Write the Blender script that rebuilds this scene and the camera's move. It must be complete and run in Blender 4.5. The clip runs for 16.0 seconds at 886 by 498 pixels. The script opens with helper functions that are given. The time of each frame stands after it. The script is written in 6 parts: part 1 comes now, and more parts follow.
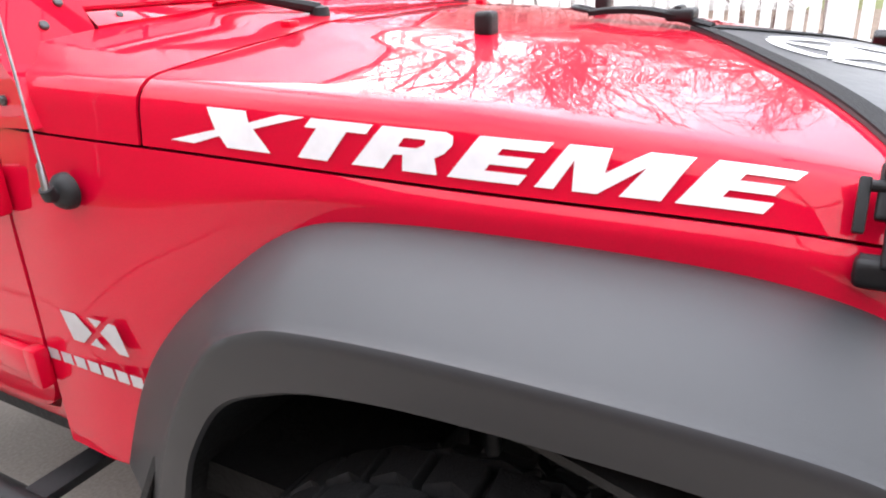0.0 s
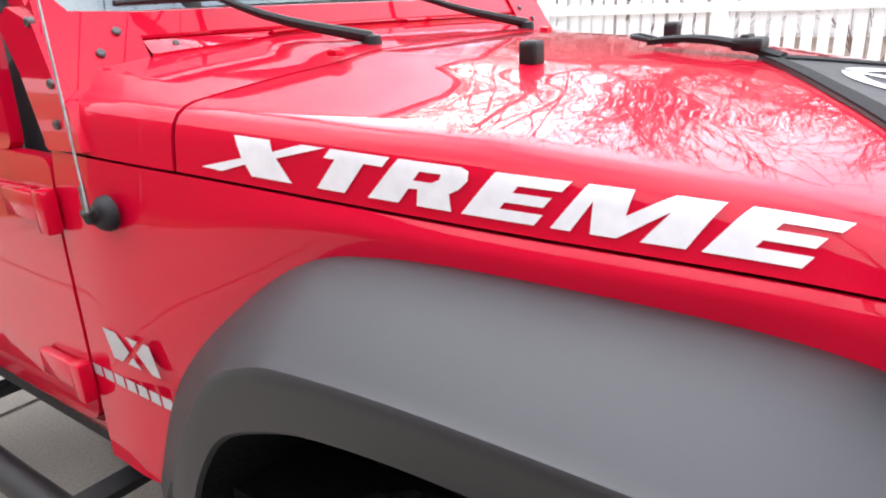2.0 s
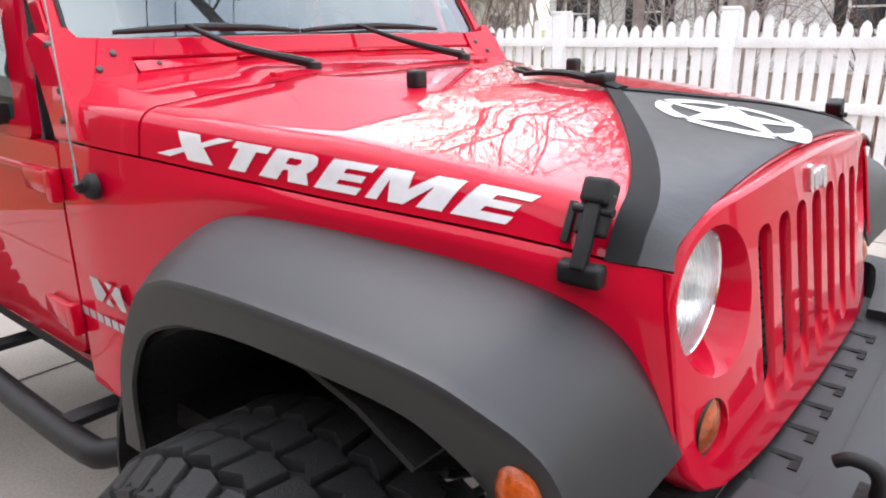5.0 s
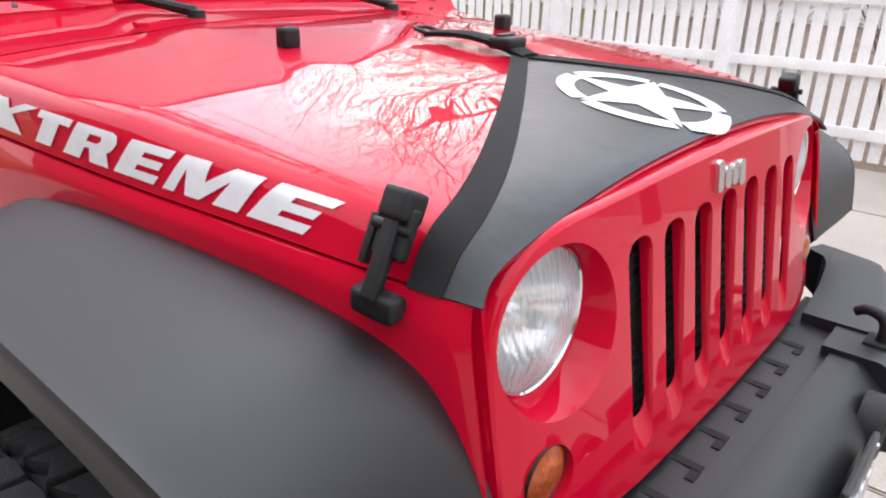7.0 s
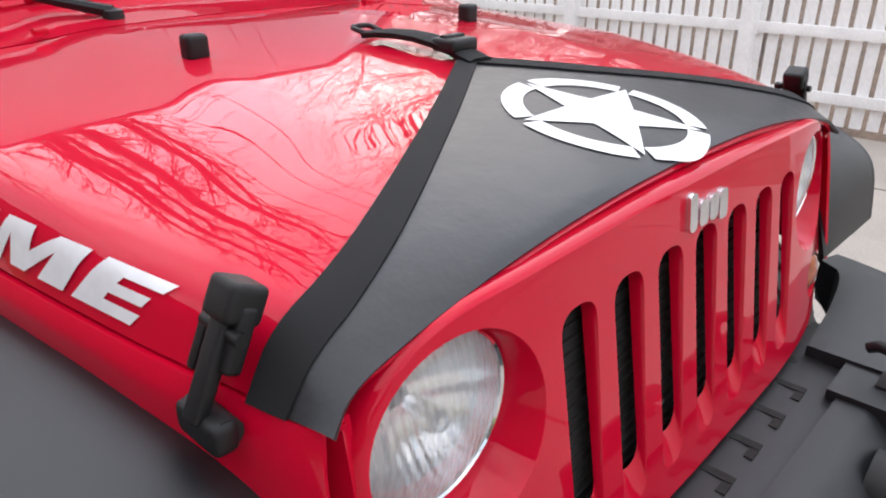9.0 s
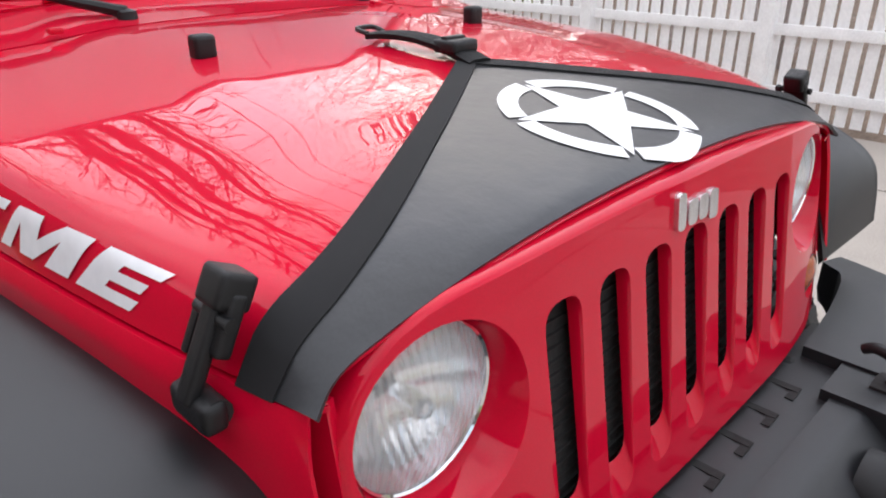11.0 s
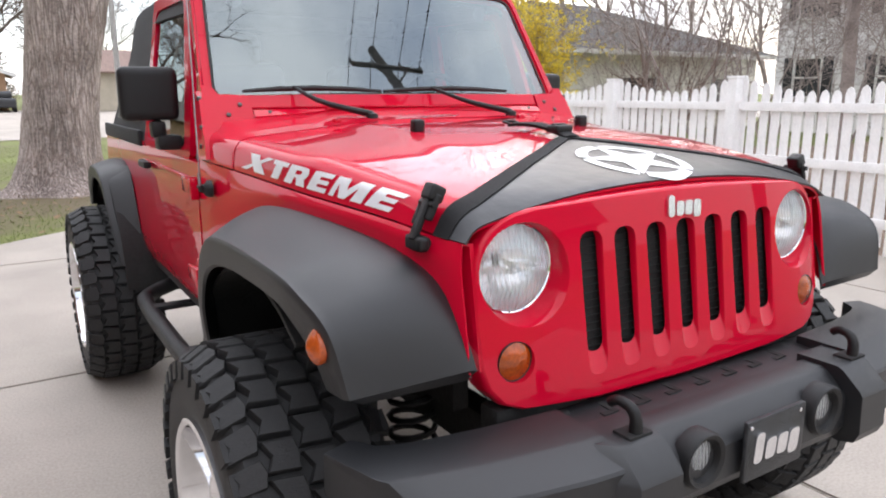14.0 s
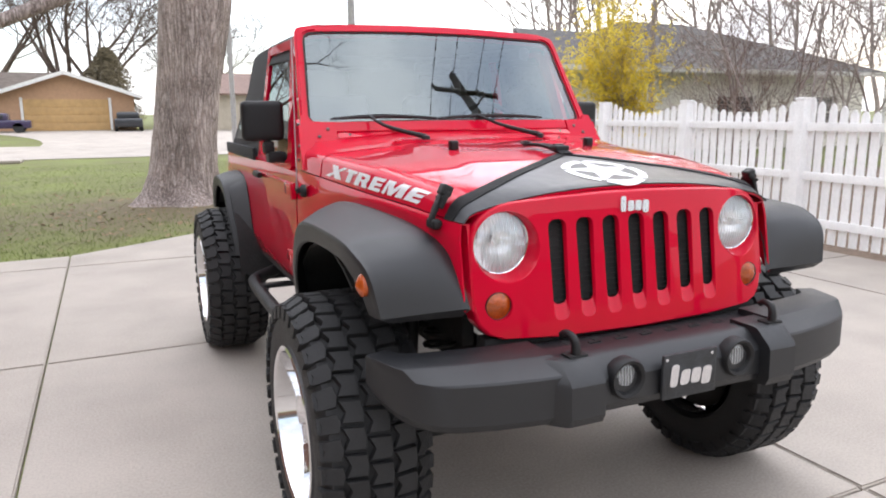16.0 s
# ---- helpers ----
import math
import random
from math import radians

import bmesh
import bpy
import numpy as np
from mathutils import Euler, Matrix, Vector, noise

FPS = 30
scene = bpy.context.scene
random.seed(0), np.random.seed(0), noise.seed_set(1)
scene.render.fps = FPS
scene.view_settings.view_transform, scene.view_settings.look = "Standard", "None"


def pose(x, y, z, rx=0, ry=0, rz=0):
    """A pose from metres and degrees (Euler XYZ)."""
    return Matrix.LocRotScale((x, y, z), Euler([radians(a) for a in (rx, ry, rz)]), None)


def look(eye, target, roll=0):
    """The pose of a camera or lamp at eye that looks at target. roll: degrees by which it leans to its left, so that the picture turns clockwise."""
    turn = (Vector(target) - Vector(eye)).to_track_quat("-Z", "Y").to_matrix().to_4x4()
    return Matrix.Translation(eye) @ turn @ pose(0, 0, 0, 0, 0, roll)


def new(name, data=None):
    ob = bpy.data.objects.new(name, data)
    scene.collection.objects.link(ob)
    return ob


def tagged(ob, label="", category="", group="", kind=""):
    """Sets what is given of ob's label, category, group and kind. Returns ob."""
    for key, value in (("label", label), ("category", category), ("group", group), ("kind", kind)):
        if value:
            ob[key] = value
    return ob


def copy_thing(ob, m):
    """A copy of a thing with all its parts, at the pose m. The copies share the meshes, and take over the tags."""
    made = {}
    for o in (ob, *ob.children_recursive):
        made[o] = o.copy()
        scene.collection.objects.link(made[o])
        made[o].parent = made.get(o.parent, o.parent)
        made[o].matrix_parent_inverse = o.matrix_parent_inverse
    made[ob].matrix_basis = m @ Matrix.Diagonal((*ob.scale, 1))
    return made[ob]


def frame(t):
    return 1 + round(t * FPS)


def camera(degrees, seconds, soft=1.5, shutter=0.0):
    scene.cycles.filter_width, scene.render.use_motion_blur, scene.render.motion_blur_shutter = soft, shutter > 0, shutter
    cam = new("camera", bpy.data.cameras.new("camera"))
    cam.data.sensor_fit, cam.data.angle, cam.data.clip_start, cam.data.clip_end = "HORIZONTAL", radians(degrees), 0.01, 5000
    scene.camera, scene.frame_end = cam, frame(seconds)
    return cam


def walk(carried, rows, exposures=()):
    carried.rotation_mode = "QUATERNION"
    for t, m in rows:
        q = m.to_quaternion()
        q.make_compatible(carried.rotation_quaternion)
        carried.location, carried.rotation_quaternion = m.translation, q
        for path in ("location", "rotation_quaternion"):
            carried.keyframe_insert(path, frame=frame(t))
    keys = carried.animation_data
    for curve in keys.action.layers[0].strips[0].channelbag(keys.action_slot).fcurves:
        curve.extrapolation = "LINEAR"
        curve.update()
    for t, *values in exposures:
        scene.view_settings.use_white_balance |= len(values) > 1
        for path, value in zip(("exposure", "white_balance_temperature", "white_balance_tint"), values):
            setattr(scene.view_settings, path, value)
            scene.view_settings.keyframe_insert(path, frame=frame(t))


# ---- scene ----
cam = camera(64.2, 16.0, soft=2.0)
PATH = [
    (0, (-1.367, 0.144, 1.44), (0.252, 1.065, 0.71), -2.1),
    (0.5, (-1.319, 0.123, 1.438), (0.291, 1.064, 0.714), -2.5),
    (1, (-1.297, 0.115, 1.439), (0.277, 1.131, 0.738), -2.3),
    (1.5, (-1.297, 0.113, 1.44), (0.228, 1.216, 0.765), -2.7),
    (2, (-1.287, 0.097, 1.439), (0.219, 1.237, 0.782), -2.4),
    (2.5, (-1.264, 0.067, 1.432), (0.24, 1.218, 0.788), -2.5),
    (3, (-1.243, 0.041, 1.418), (0.249, 1.199, 0.761), -2.3),
    (3.2, (-1.248, 0.023, 1.426), (0.215, 1.194, 0.728), -3.6),
    (5.3, (-1.393, -0.394, 1.46), (0.05, 0.864, 0.882), 0.1),
    (5.5, (-1.358, -0.435, 1.464), (0.069, 0.838, 0.878), 0.8),
    (6, (-1.288, -0.472, 1.474), (0.092, 0.826, 0.834), 1.0),
    (6.5, (-1.183, -0.42, 1.478), (0.185, 0.862, 0.783), 2.7),
    (7, (-1.089, -0.394, 1.486), (0.311, 0.823, 0.739), 1.3),
    (7.5, (-0.996, -0.376, 1.497), (0.395, 0.835, 0.723), 1.8),
    (8, (-0.912, -0.365, 1.511), (0.436, 0.89, 0.731), 0.9),
    (8.5, (-0.879, -0.361, 1.517), (0.45, 0.902, 0.716), 0.3),
    (9, (-0.846, -0.367, 1.52), (0.478, 0.885, 0.697), -0.2),
    (9.2, (-0.835, -0.366, 1.522), (0.489, 0.887, 0.698), -0.1),
    (11.3, (-0.851, -0.424, 1.525), (0.437, 0.872, 0.71), -0.0),
    (11.5, (-0.899, -0.441, 1.515), (0.409, 0.86, 0.74), 0.4),
    (12, (-1.054, -0.539, 1.498), (0.25, 0.821, 0.826), -0.2),
    (12.5, (-1.136, -0.68, 1.491), (0.139, 0.753, 0.925), 0.7),
    (13, (-1.185, -0.856, 1.473), (-0.008, 0.688, 0.992), -1.4),
    (13.5, (-1.264, -0.988, 1.456), (-0.164, 0.629, 1.034), -0.9),
    (14, (-1.326, -1.099, 1.452), (-0.286, 0.555, 1.021), -0.1),
    (14.5, (-1.333, -1.226, 1.465), (-0.344, 0.458, 1.037), -0.7),
    (15, (-1.333, -1.416, 1.465), (-0.462, 0.333, 1.038), -0.2),
    (15.5, (-1.394, -1.599, 1.479), (-0.578, 0.182, 1.078), -0.7),
    (16, (-1.468, -1.805, 1.486), (-0.658, -0.016, 1.106), -0.3),
]
EXPOSE = [(0, 0.80), (1, 0.76), (3, 0.35), (5.5, 0.22), (7, 0.08), (7.8, 0.06), (9, -0.22), (12.5, -0.28), (14.5, -0.01), (16, -0.03)]
walk(cam, [(t, look(eye, target, roll)) for t, eye, target, roll in PATH], EXPOSE)

from mathutils import geometry

# ---- world and light ----
world = bpy.data.worlds.new("overcast_sky")
scene.world = world
world.use_nodes = True
wn, wl = world.node_tree.nodes, world.node_tree.links
wn.clear()
w_out = wn.new("ShaderNodeOutputWorld")
w_bg = wn.new("ShaderNodeBackground")
w_sky = wn.new("ShaderNodeTexSky")
w_sky.sky_type, w_sky.sun_disc = "NISHITA", False
w_sky.sun_elevation, w_sky.sun_rotation = radians(29), radians(53)
w_dim = wn.new("ShaderNodeMixRGB")
w_dim.blend_type, w_dim.inputs[0].default_value = "MULTIPLY", 1.0
w_dim.inputs[2].default_value = (0.20, 0.20, 0.20, 1)
w_co = wn.new("ShaderNodeTexCoord")
w_noise = wn.new("ShaderNodeTexNoise")
w_noise.inputs["Scale"].default_value, w_noise.inputs["Detail"].default_value = 2.4, 7
w_ramp = wn.new("ShaderNodeValToRGB")
w_ramp.color_ramp.elements[0].position, w_ramp.color_ramp.elements[1].position = 0.22, 0.58
w_shade = wn.new("ShaderNodeTexNoise")
w_shade.inputs["Scale"].default_value, w_shade.inputs["Detail"].default_value = 3.1, 6
w_cloud = wn.new("ShaderNodeValToRGB")
w_cloud.color_ramp.elements[0].position, w_cloud.color_ramp.elements[0].color = 0.32, (0.92, 0.94, 1.06, 1)
w_cloud.color_ramp.elements[1].position, w_cloud.color_ramp.elements[1].color = 0.66, (1.5, 1.49, 1.53, 1)
w_mix = wn.new("ShaderNodeMixRGB")
wl.new(w_sky.outputs[0], w_dim.inputs[1])
wl.new(w_co.outputs["Generated"], w_noise.inputs["Vector"])
wl.new(w_co.outputs["Generated"], w_shade.inputs["Vector"])
wl.new(w_noise.outputs[0], w_ramp.inputs[0])
wl.new(w_shade.outputs[0], w_cloud.inputs[0])
wl.new(w_ramp.outputs[0], w_mix.inputs[0])
wl.new(w_dim.outputs[0], w_mix.inputs[1])
wl.new(w_cloud.outputs[0], w_mix.inputs[2])
# brighter cloud round the hidden sun
SUN_WAY = Vector((0.61, 0.63, 0.48)).normalized()
w_dot = wn.new("ShaderNodeVectorMath")
w_dot.operation, w_dot.inputs[1].default_value = "DOT_PRODUCT", SUN_WAY
w_pow = wn.new("ShaderNodeMath")
w_pow.operation, w_pow.inputs[1].default_value, w_pow.use_clamp = "POWER", 4.0, False
w_max = wn.new("ShaderNodeMath")
w_max.operation, w_max.inputs[1].default_value = "MAXIMUM", 0.0
w_gain = wn.new("ShaderNodeMath")
w_gain.operation, w_gain.inputs[1].default_value, w_gain.inputs[2].default_value = "MULTIPLY_ADD", 1.9, 1.48
wl.new(w_co.outputs["Generated"], w_dot.inputs[0])
wl.new(w_dot.outputs["Value"], w_max.inputs[0])
wl.new(w_max.outputs[0], w_pow.inputs[0])
wl.new(w_pow.outputs[0], w_gain.inputs[0])
# an overcast sky is brighter overhead than at the horizon
w_split, w_over, w_times = wn.new("ShaderNodeSeparateXYZ"), wn.new("ShaderNodeMath"), wn.new("ShaderNodeMath")
w_over.operation, w_over.inputs[1].default_value, w_over.inputs[2].default_value = "MULTIPLY_ADD", 0.85, 0.68
w_times.operation = "MULTIPLY"
wl.new(w_co.outputs["Generated"], w_split.inputs[0])
wl.new(w_split.outputs["Z"], w_over.inputs[0])
wl.new(w_gain.outputs[0], w_times.inputs[0])
wl.new(w_over.outputs[0], w_times.inputs[1])
wl.new(w_times.outputs[0], w_bg.inputs[1])
wl.new(w_mix.outputs[0], w_bg.inputs[0])
wl.new(w_bg.outputs[0], w_out.inputs[0])

sun_data = bpy.data.lights.new("sun", "SUN")
sun_data.energy, sun_data.angle, sun_data.color = 0.5, radians(75), (1.0, 0.97, 0.92)
sun = new("sun", sun_data)
sun.matrix_world = look(SUN_WAY * 30, (0, 0, 0))

# ---- materials ----


def mat(name, base, rough=0.5, metal=0.0, vary=0.12, scale=6.0, fine=60.0, bump=0.0, bump_scale=200.0, coat=0.0, dark=None,
        random=0.0, rvary=0.08, spec=0.5):
    """A surface with colour variation at two scales, uneven gloss and fine relief."""
    m = bpy.data.materials.new(name)
    m.use_nodes = True
    n, l = m.node_tree.nodes, m.node_tree.links
    b = n["Principled BSDF"]
    co = n.new("ShaderNodeTexCoord")
    big, small = n.new("ShaderNodeTexNoise"), n.new("ShaderNodeTexNoise")
    big.inputs["Scale"].default_value, big.inputs["Detail"].default_value = scale, 5
    small.inputs["Scale"].default_value, small.inputs["Detail"].default_value = fine, 4
    for t in (big, small):
        l.new(co.outputs["Object"], t.inputs["Vector"])
    add = n.new("ShaderNodeMath")
    add.operation = "ADD"
    l.new(big.outputs[0], add.inputs[0])
    l.new(small.outputs[0], add.inputs[1])
    ramp = n.new("ShaderNodeValToRGB")
    half = n.new("ShaderNodeMath")
    half.operation, half.inputs[1].default_value = "MULTIPLY", 0.5
    l.new(add.outputs[0], half.inputs[0])
    l.new(half.outputs[0], ramp.inputs[0])
    lo = dark or tuple(c * (1 - vary * 1.6) for c in base)
    hi = tuple(min(1.0, c * (1 + vary)) for c in base)
    ramp.color_ramp.elements[0].position, ramp.color_ramp.elements[0].color = 0.36, (*lo, 1)
    ramp.color_ramp.elements[1].position, ramp.color_ramp.elements[1].color = 0.62, (*hi, 1)
    out = ramp.outputs[0]
    if random:
        info, hsv = n.new("ShaderNodeObjectInfo"), n.new("ShaderNodeHueSaturation")
        rng = n.new("ShaderNodeMapRange")
        rng.inputs["To Min"].default_value, rng.inputs["To Max"].default_value = 1 - random, 1 + random
        l.new(info.outputs["Random"], rng.inputs[0])
        l.new(rng.outputs[0], hsv.inputs["Value"])
        l.new(out, hsv.inputs["Color"])
        out = hsv.outputs[0]
    l.new(out, b.inputs["Base Color"])
    rr = n.new("ShaderNodeMapRange")
    rr.inputs["To Min"].default_value, rr.inputs["To Max"].default_value = max(0.0, rough - rvary), min(1.0, rough + rvary)
    l.new(half.outputs[0], rr.inputs[0])
    l.new(rr.outputs[0], b.inputs["Roughness"])
    b.inputs["Metallic"].default_value = metal
    b.inputs["Specular IOR Level"].default_value = spec
    if coat:
        b.inputs["Coat Weight"].default_value, b.inputs["Coat Roughness"].default_value = coat, 0.005
        b.inputs["Coat IOR"].default_value = 1.38
    if bump:
        bt, bn = n.new("ShaderNodeBump"), n.new("ShaderNodeTexNoise")
        bn.inputs["Scale"].default_value, bn.inputs["Detail"].default_value = bump_scale, 6
        l.new(co.outputs["Object"], bn.inputs["Vector"])
        l.new(bn.outputs[0], bt.inputs["Height"])
        bt.inputs["Strength"].default_value, bt.inputs["Distance"].default_value = bump, 0.01
        l.new(bt.outputs[0], b.inputs["Normal"])
    return m


def glass_mat(name, tint, alpha_mix=0.85, rough=0.0):
    """Thin glass: clear with a mirror-like skin."""
    m = bpy.data.materials.new(name)
    m.use_nodes = True
    n, l = m.node_tree.nodes, m.node_tree.links
    n.remove(n["Principled BSDF"])
    tr, gl, fr, mx = n.new("ShaderNodeBsdfTransparent"), n.new("ShaderNodeBsdfGlossy"), n.new("ShaderNodeFresnel"), n.new("ShaderNodeMixShader")
    tr.inputs[0].default_value = (*tint, 1)
    gl.inputs["Roughness"].default_value = rough
    gl.inputs["Color"].default_value = (0.86, 0.96, 0.98, 1)
    fr.inputs["IOR"].default_value = 1.6
    boost = n.new("ShaderNodeMapRange")
    boost.inputs["To Min"].default_value, boost.inputs["To Max"].default_value = 1 - alpha_mix, 1.0
    l.new(fr.outputs[0], boost.inputs[0])
    l.new(boost.outputs[0], mx.inputs[0])
    l.new(tr.outputs[0], mx.inputs[1])
    l.new(gl.outputs[0], mx.inputs[2])
    l.new(mx.outputs[0], n["Material Output"].inputs[0])
    return m



def lens_mat(name):
    """Fluted lamp glass: clear with a mirror-like skin; milky white mixed in imitates bright reflections."""
    m = glass_mat(name, (0.96, 0.97, 0.97), 0.95)
    n, l = m.node_tree.nodes, m.node_tree.links
    milk, mix2, wave, co = n.new("ShaderNodeBsdfTranslucent"), n.new("ShaderNodeMixShader"), n.new("ShaderNodeTexWave"), n.new("ShaderNodeTexCoord")
    milk.inputs[0].default_value = (0.95, 0.95, 0.95, 1)
    wave.inputs["Scale"].default_value, wave.inputs["Distortion"].default_value = 30, 3.0
    rng_ = n.new("ShaderNodeMapRange")
    rng_.inputs["To Min"].default_value, rng_.inputs["To Max"].default_value = 0.22, 0.30
    l.new(co.outputs["Object"], wave.inputs["Vector"])
    l.new(wave.outputs[1], rng_.inputs[0])
    l.new(rng_.outputs[0], mix2.inputs[0])
    dif, mix3 = n.new("ShaderNodeBsdfDiffuse"), n.new("ShaderNodeMixShader")
    dif.inputs[0].default_value = (0.92, 0.92, 0.93, 1)
    mix3.inputs[0].default_value = 0.75
    l.new(milk.outputs[0], mix3.inputs[1])
    l.new(dif.outputs[0], mix3.inputs[2])
    old = n["Material Output"].inputs[0].links[0].from_socket
    l.new(old, mix2.inputs[1])
    l.new(mix3.outputs[0], mix2.inputs[2])
    l.new(mix2.outputs[0], n["Material Output"].inputs[0])
    return m


def bark_mat(name):
    """Old bark: long upright ridges, pale on the crest, dark in the furrow."""
    m = mat(name, (0.44, 0.37, 0.335), 0.95, vary=0.26, scale=2.2, fine=30)
    n, l = m.node_tree.nodes, m.node_tree.links
    b = n["Principled BSDF"]
    base = b.inputs["Base Color"].links[0].from_socket
    co, mp = n.new("ShaderNodeTexCoord"), n.new("ShaderNodeMapping")
    mp.inputs["Scale"].default_value = (1.0, 1.0, 0.11)
    rid, fib = n.new("ShaderNodeTexVoronoi"), n.new("ShaderNodeTexNoise")
    rid.feature, rid.inputs["Scale"].default_value = "DISTANCE_TO_EDGE", 19
    fib.inputs["Scale"].default_value, fib.inputs["Detail"].default_value = 34, 7
    warp, wadd = n.new("ShaderNodeTexNoise"), n.new("ShaderNodeMixRGB")
    warp.inputs["Scale"].default_value, wadd.blend_type = 3.5, "ADD"
    wadd.inputs[0].default_value = 0.30
    l.new(co.outputs["Object"], mp.inputs["Vector"])
    l.new(mp.outputs[0], warp.inputs["Vector"])
    l.new(mp.outputs[0], wadd.inputs[1])
    l.new(warp.outputs["Color"], wadd.inputs[2])
    l.new(wadd.outputs[0], rid.inputs["Vector"])
    l.new(wadd.outputs[0], fib.inputs["Vector"])
    ramp = n.new("ShaderNodeValToRGB")
    ramp.color_ramp.elements[0].position, ramp.color_ramp.elements[0].color = 0.0, (0.58, 0.54, 0.52, 1)
    ramp.color_ramp.elements[1].position, ramp.color_ramp.elements[1].color = 0.16, (1.05, 1.05, 1.06, 1)
    l.new(rid.outputs["Distance"], ramp.inputs[0])
    mul = n.new("ShaderNodeMixRGB")
    mul.blend_type, mul.inputs[0].default_value = "MULTIPLY", 0.85
    l.new(base, mul.inputs[1])
    l.new(ramp.outputs[0], mul.inputs[2])
    f2 = n.new("ShaderNodeValToRGB")
    f2.color_ramp.elements[0].position, f2.color_ramp.elements[0].color = 0.36, (0.70, 0.67, 0.66, 1)
    f2.color_ramp.elements[1].position, f2.color_ramp.elements[1].color = 0.60, (1.12, 1.12, 1.14, 1)
    l.new(fib.outputs[0], f2.inputs[0])
    mul2 = n.new("ShaderNodeMixRGB")
    mul2.blend_type, mul2.inputs[0].default_value = "MULTIPLY", 0.9
    l.new(mul.outputs[0], mul2.inputs[1])
    l.new(f2.outputs[0], mul2.inputs[2])
    l.new(mul2.outputs[0], b.inputs["Base Color"])
    bt, hm = n.new("ShaderNodeBump"), n.new("ShaderNodeMath")
    hm.operation = "ADD"
    cl = n.new("ShaderNodeMapRange")
    cl.inputs["From Max"].default_value = 0.2
    l.new(rid.outputs["Distance"], cl.inputs[0])
    l.new(cl.outputs[0], hm.inputs[0])
    l.new(fib.outputs[0], hm.inputs[1])
    l.new(hm.outputs[0], bt.inputs["Height"])
    bt.inputs["Strength"].default_value, bt.inputs["Distance"].default_value = 0.9, 0.02
    l.new(bt.outputs[0], b.inputs["Normal"])
    return m


PAINT = mat("red_paint", (0.58, 0.0022, 0.027), 0.42, vary=0.04, scale=3, fine=400, coat=1.0, rvary=0.05, spec=0.02)
FLARE = mat("grained_grey_plastic", (0.0110, 0.0117, 0.0138), 0.47, vary=0.14, scale=5, fine=500, bump=0.13, bump_scale=1400, spec=0.62)
BLACK = mat("black_plastic", (0.010, 0.010, 0.011), 0.47, vary=0.15, scale=8, fine=300, bump=0.2, bump_scale=900, spec=0.38)
RUBBER = mat("tyre_rubber", (0.016, 0.016, 0.017), 0.62, vary=0.25, scale=9, fine=120, bump=0.3, bump_scale=300)
CHROME = mat("chrome", (0.82, 0.82, 0.84), 0.07, 1.0, vary=0.03, rvary=0.04)
DARK = mat("dark_underbody", (0.012, 0.012, 0.012), 0.8, vary=0.3, scale=10, bump=0.3, bump_scale=80)
VINYL = mat("black_vinyl_cover", (0.020, 0.021, 0.024), 0.36, vary=0.12, scale=7, fine=260, bump=0.16, bump_scale=22, spec=0.5)
HEM = mat("black_woven_hem", (0.012, 0.012, 0.013), 0.75, vary=0.15, fine=800, bump=0.3, bump_scale=1500, spec=0.3)
WHITE_DECAL = mat("white_decal_film", (0.86, 0.86, 0.86), 0.38, vary=0.02)
SILVER_DECAL = mat("silver_decal_film", (0.84, 0.84, 0.86), 0.34, 0.12, vary=0.04)
MARK_DECAL = mat("grey_silver_decal", (0.50, 0.49, 0.51), 0.35, 0.25, vary=0.06)
SILVER = mat("satin_silver", (0.72, 0.72, 0.74), 0.25, 0.9, vary=0.06)
STEEL = mat("dull_steel", (0.35, 0.35, 0.36), 0.35, 1.0, vary=0.2)
AMBER = mat("amber_lens", (0.42, 0.066, 0.002), 0.18, vary=0.22, scale=30, fine=120, coat=0.9, bump=0.5, bump_scale=60)
CANVAS = mat("black_soft_top_canvas", (0.020, 0.020, 0.022), 0.75, vary=0.2, fine=200, bump=0.1, bump_scale=300)
CABIN = mat("grey_cabin_trim", (0.10, 0.105, 0.115), 0.7, vary=0.15)
SEAT_CLOTH = mat("pale_grey_seat_cloth", (0.22, 0.22, 0.23), 0.85, vary=0.15, bump=0.2, bump_scale=500)
CONCRETE = mat("pale_concrete", (0.40, 0.356, 0.312), 0.85, vary=0.13, scale=1.3, fine=90, bump=0.25, bump_scale=350, random=0.03)
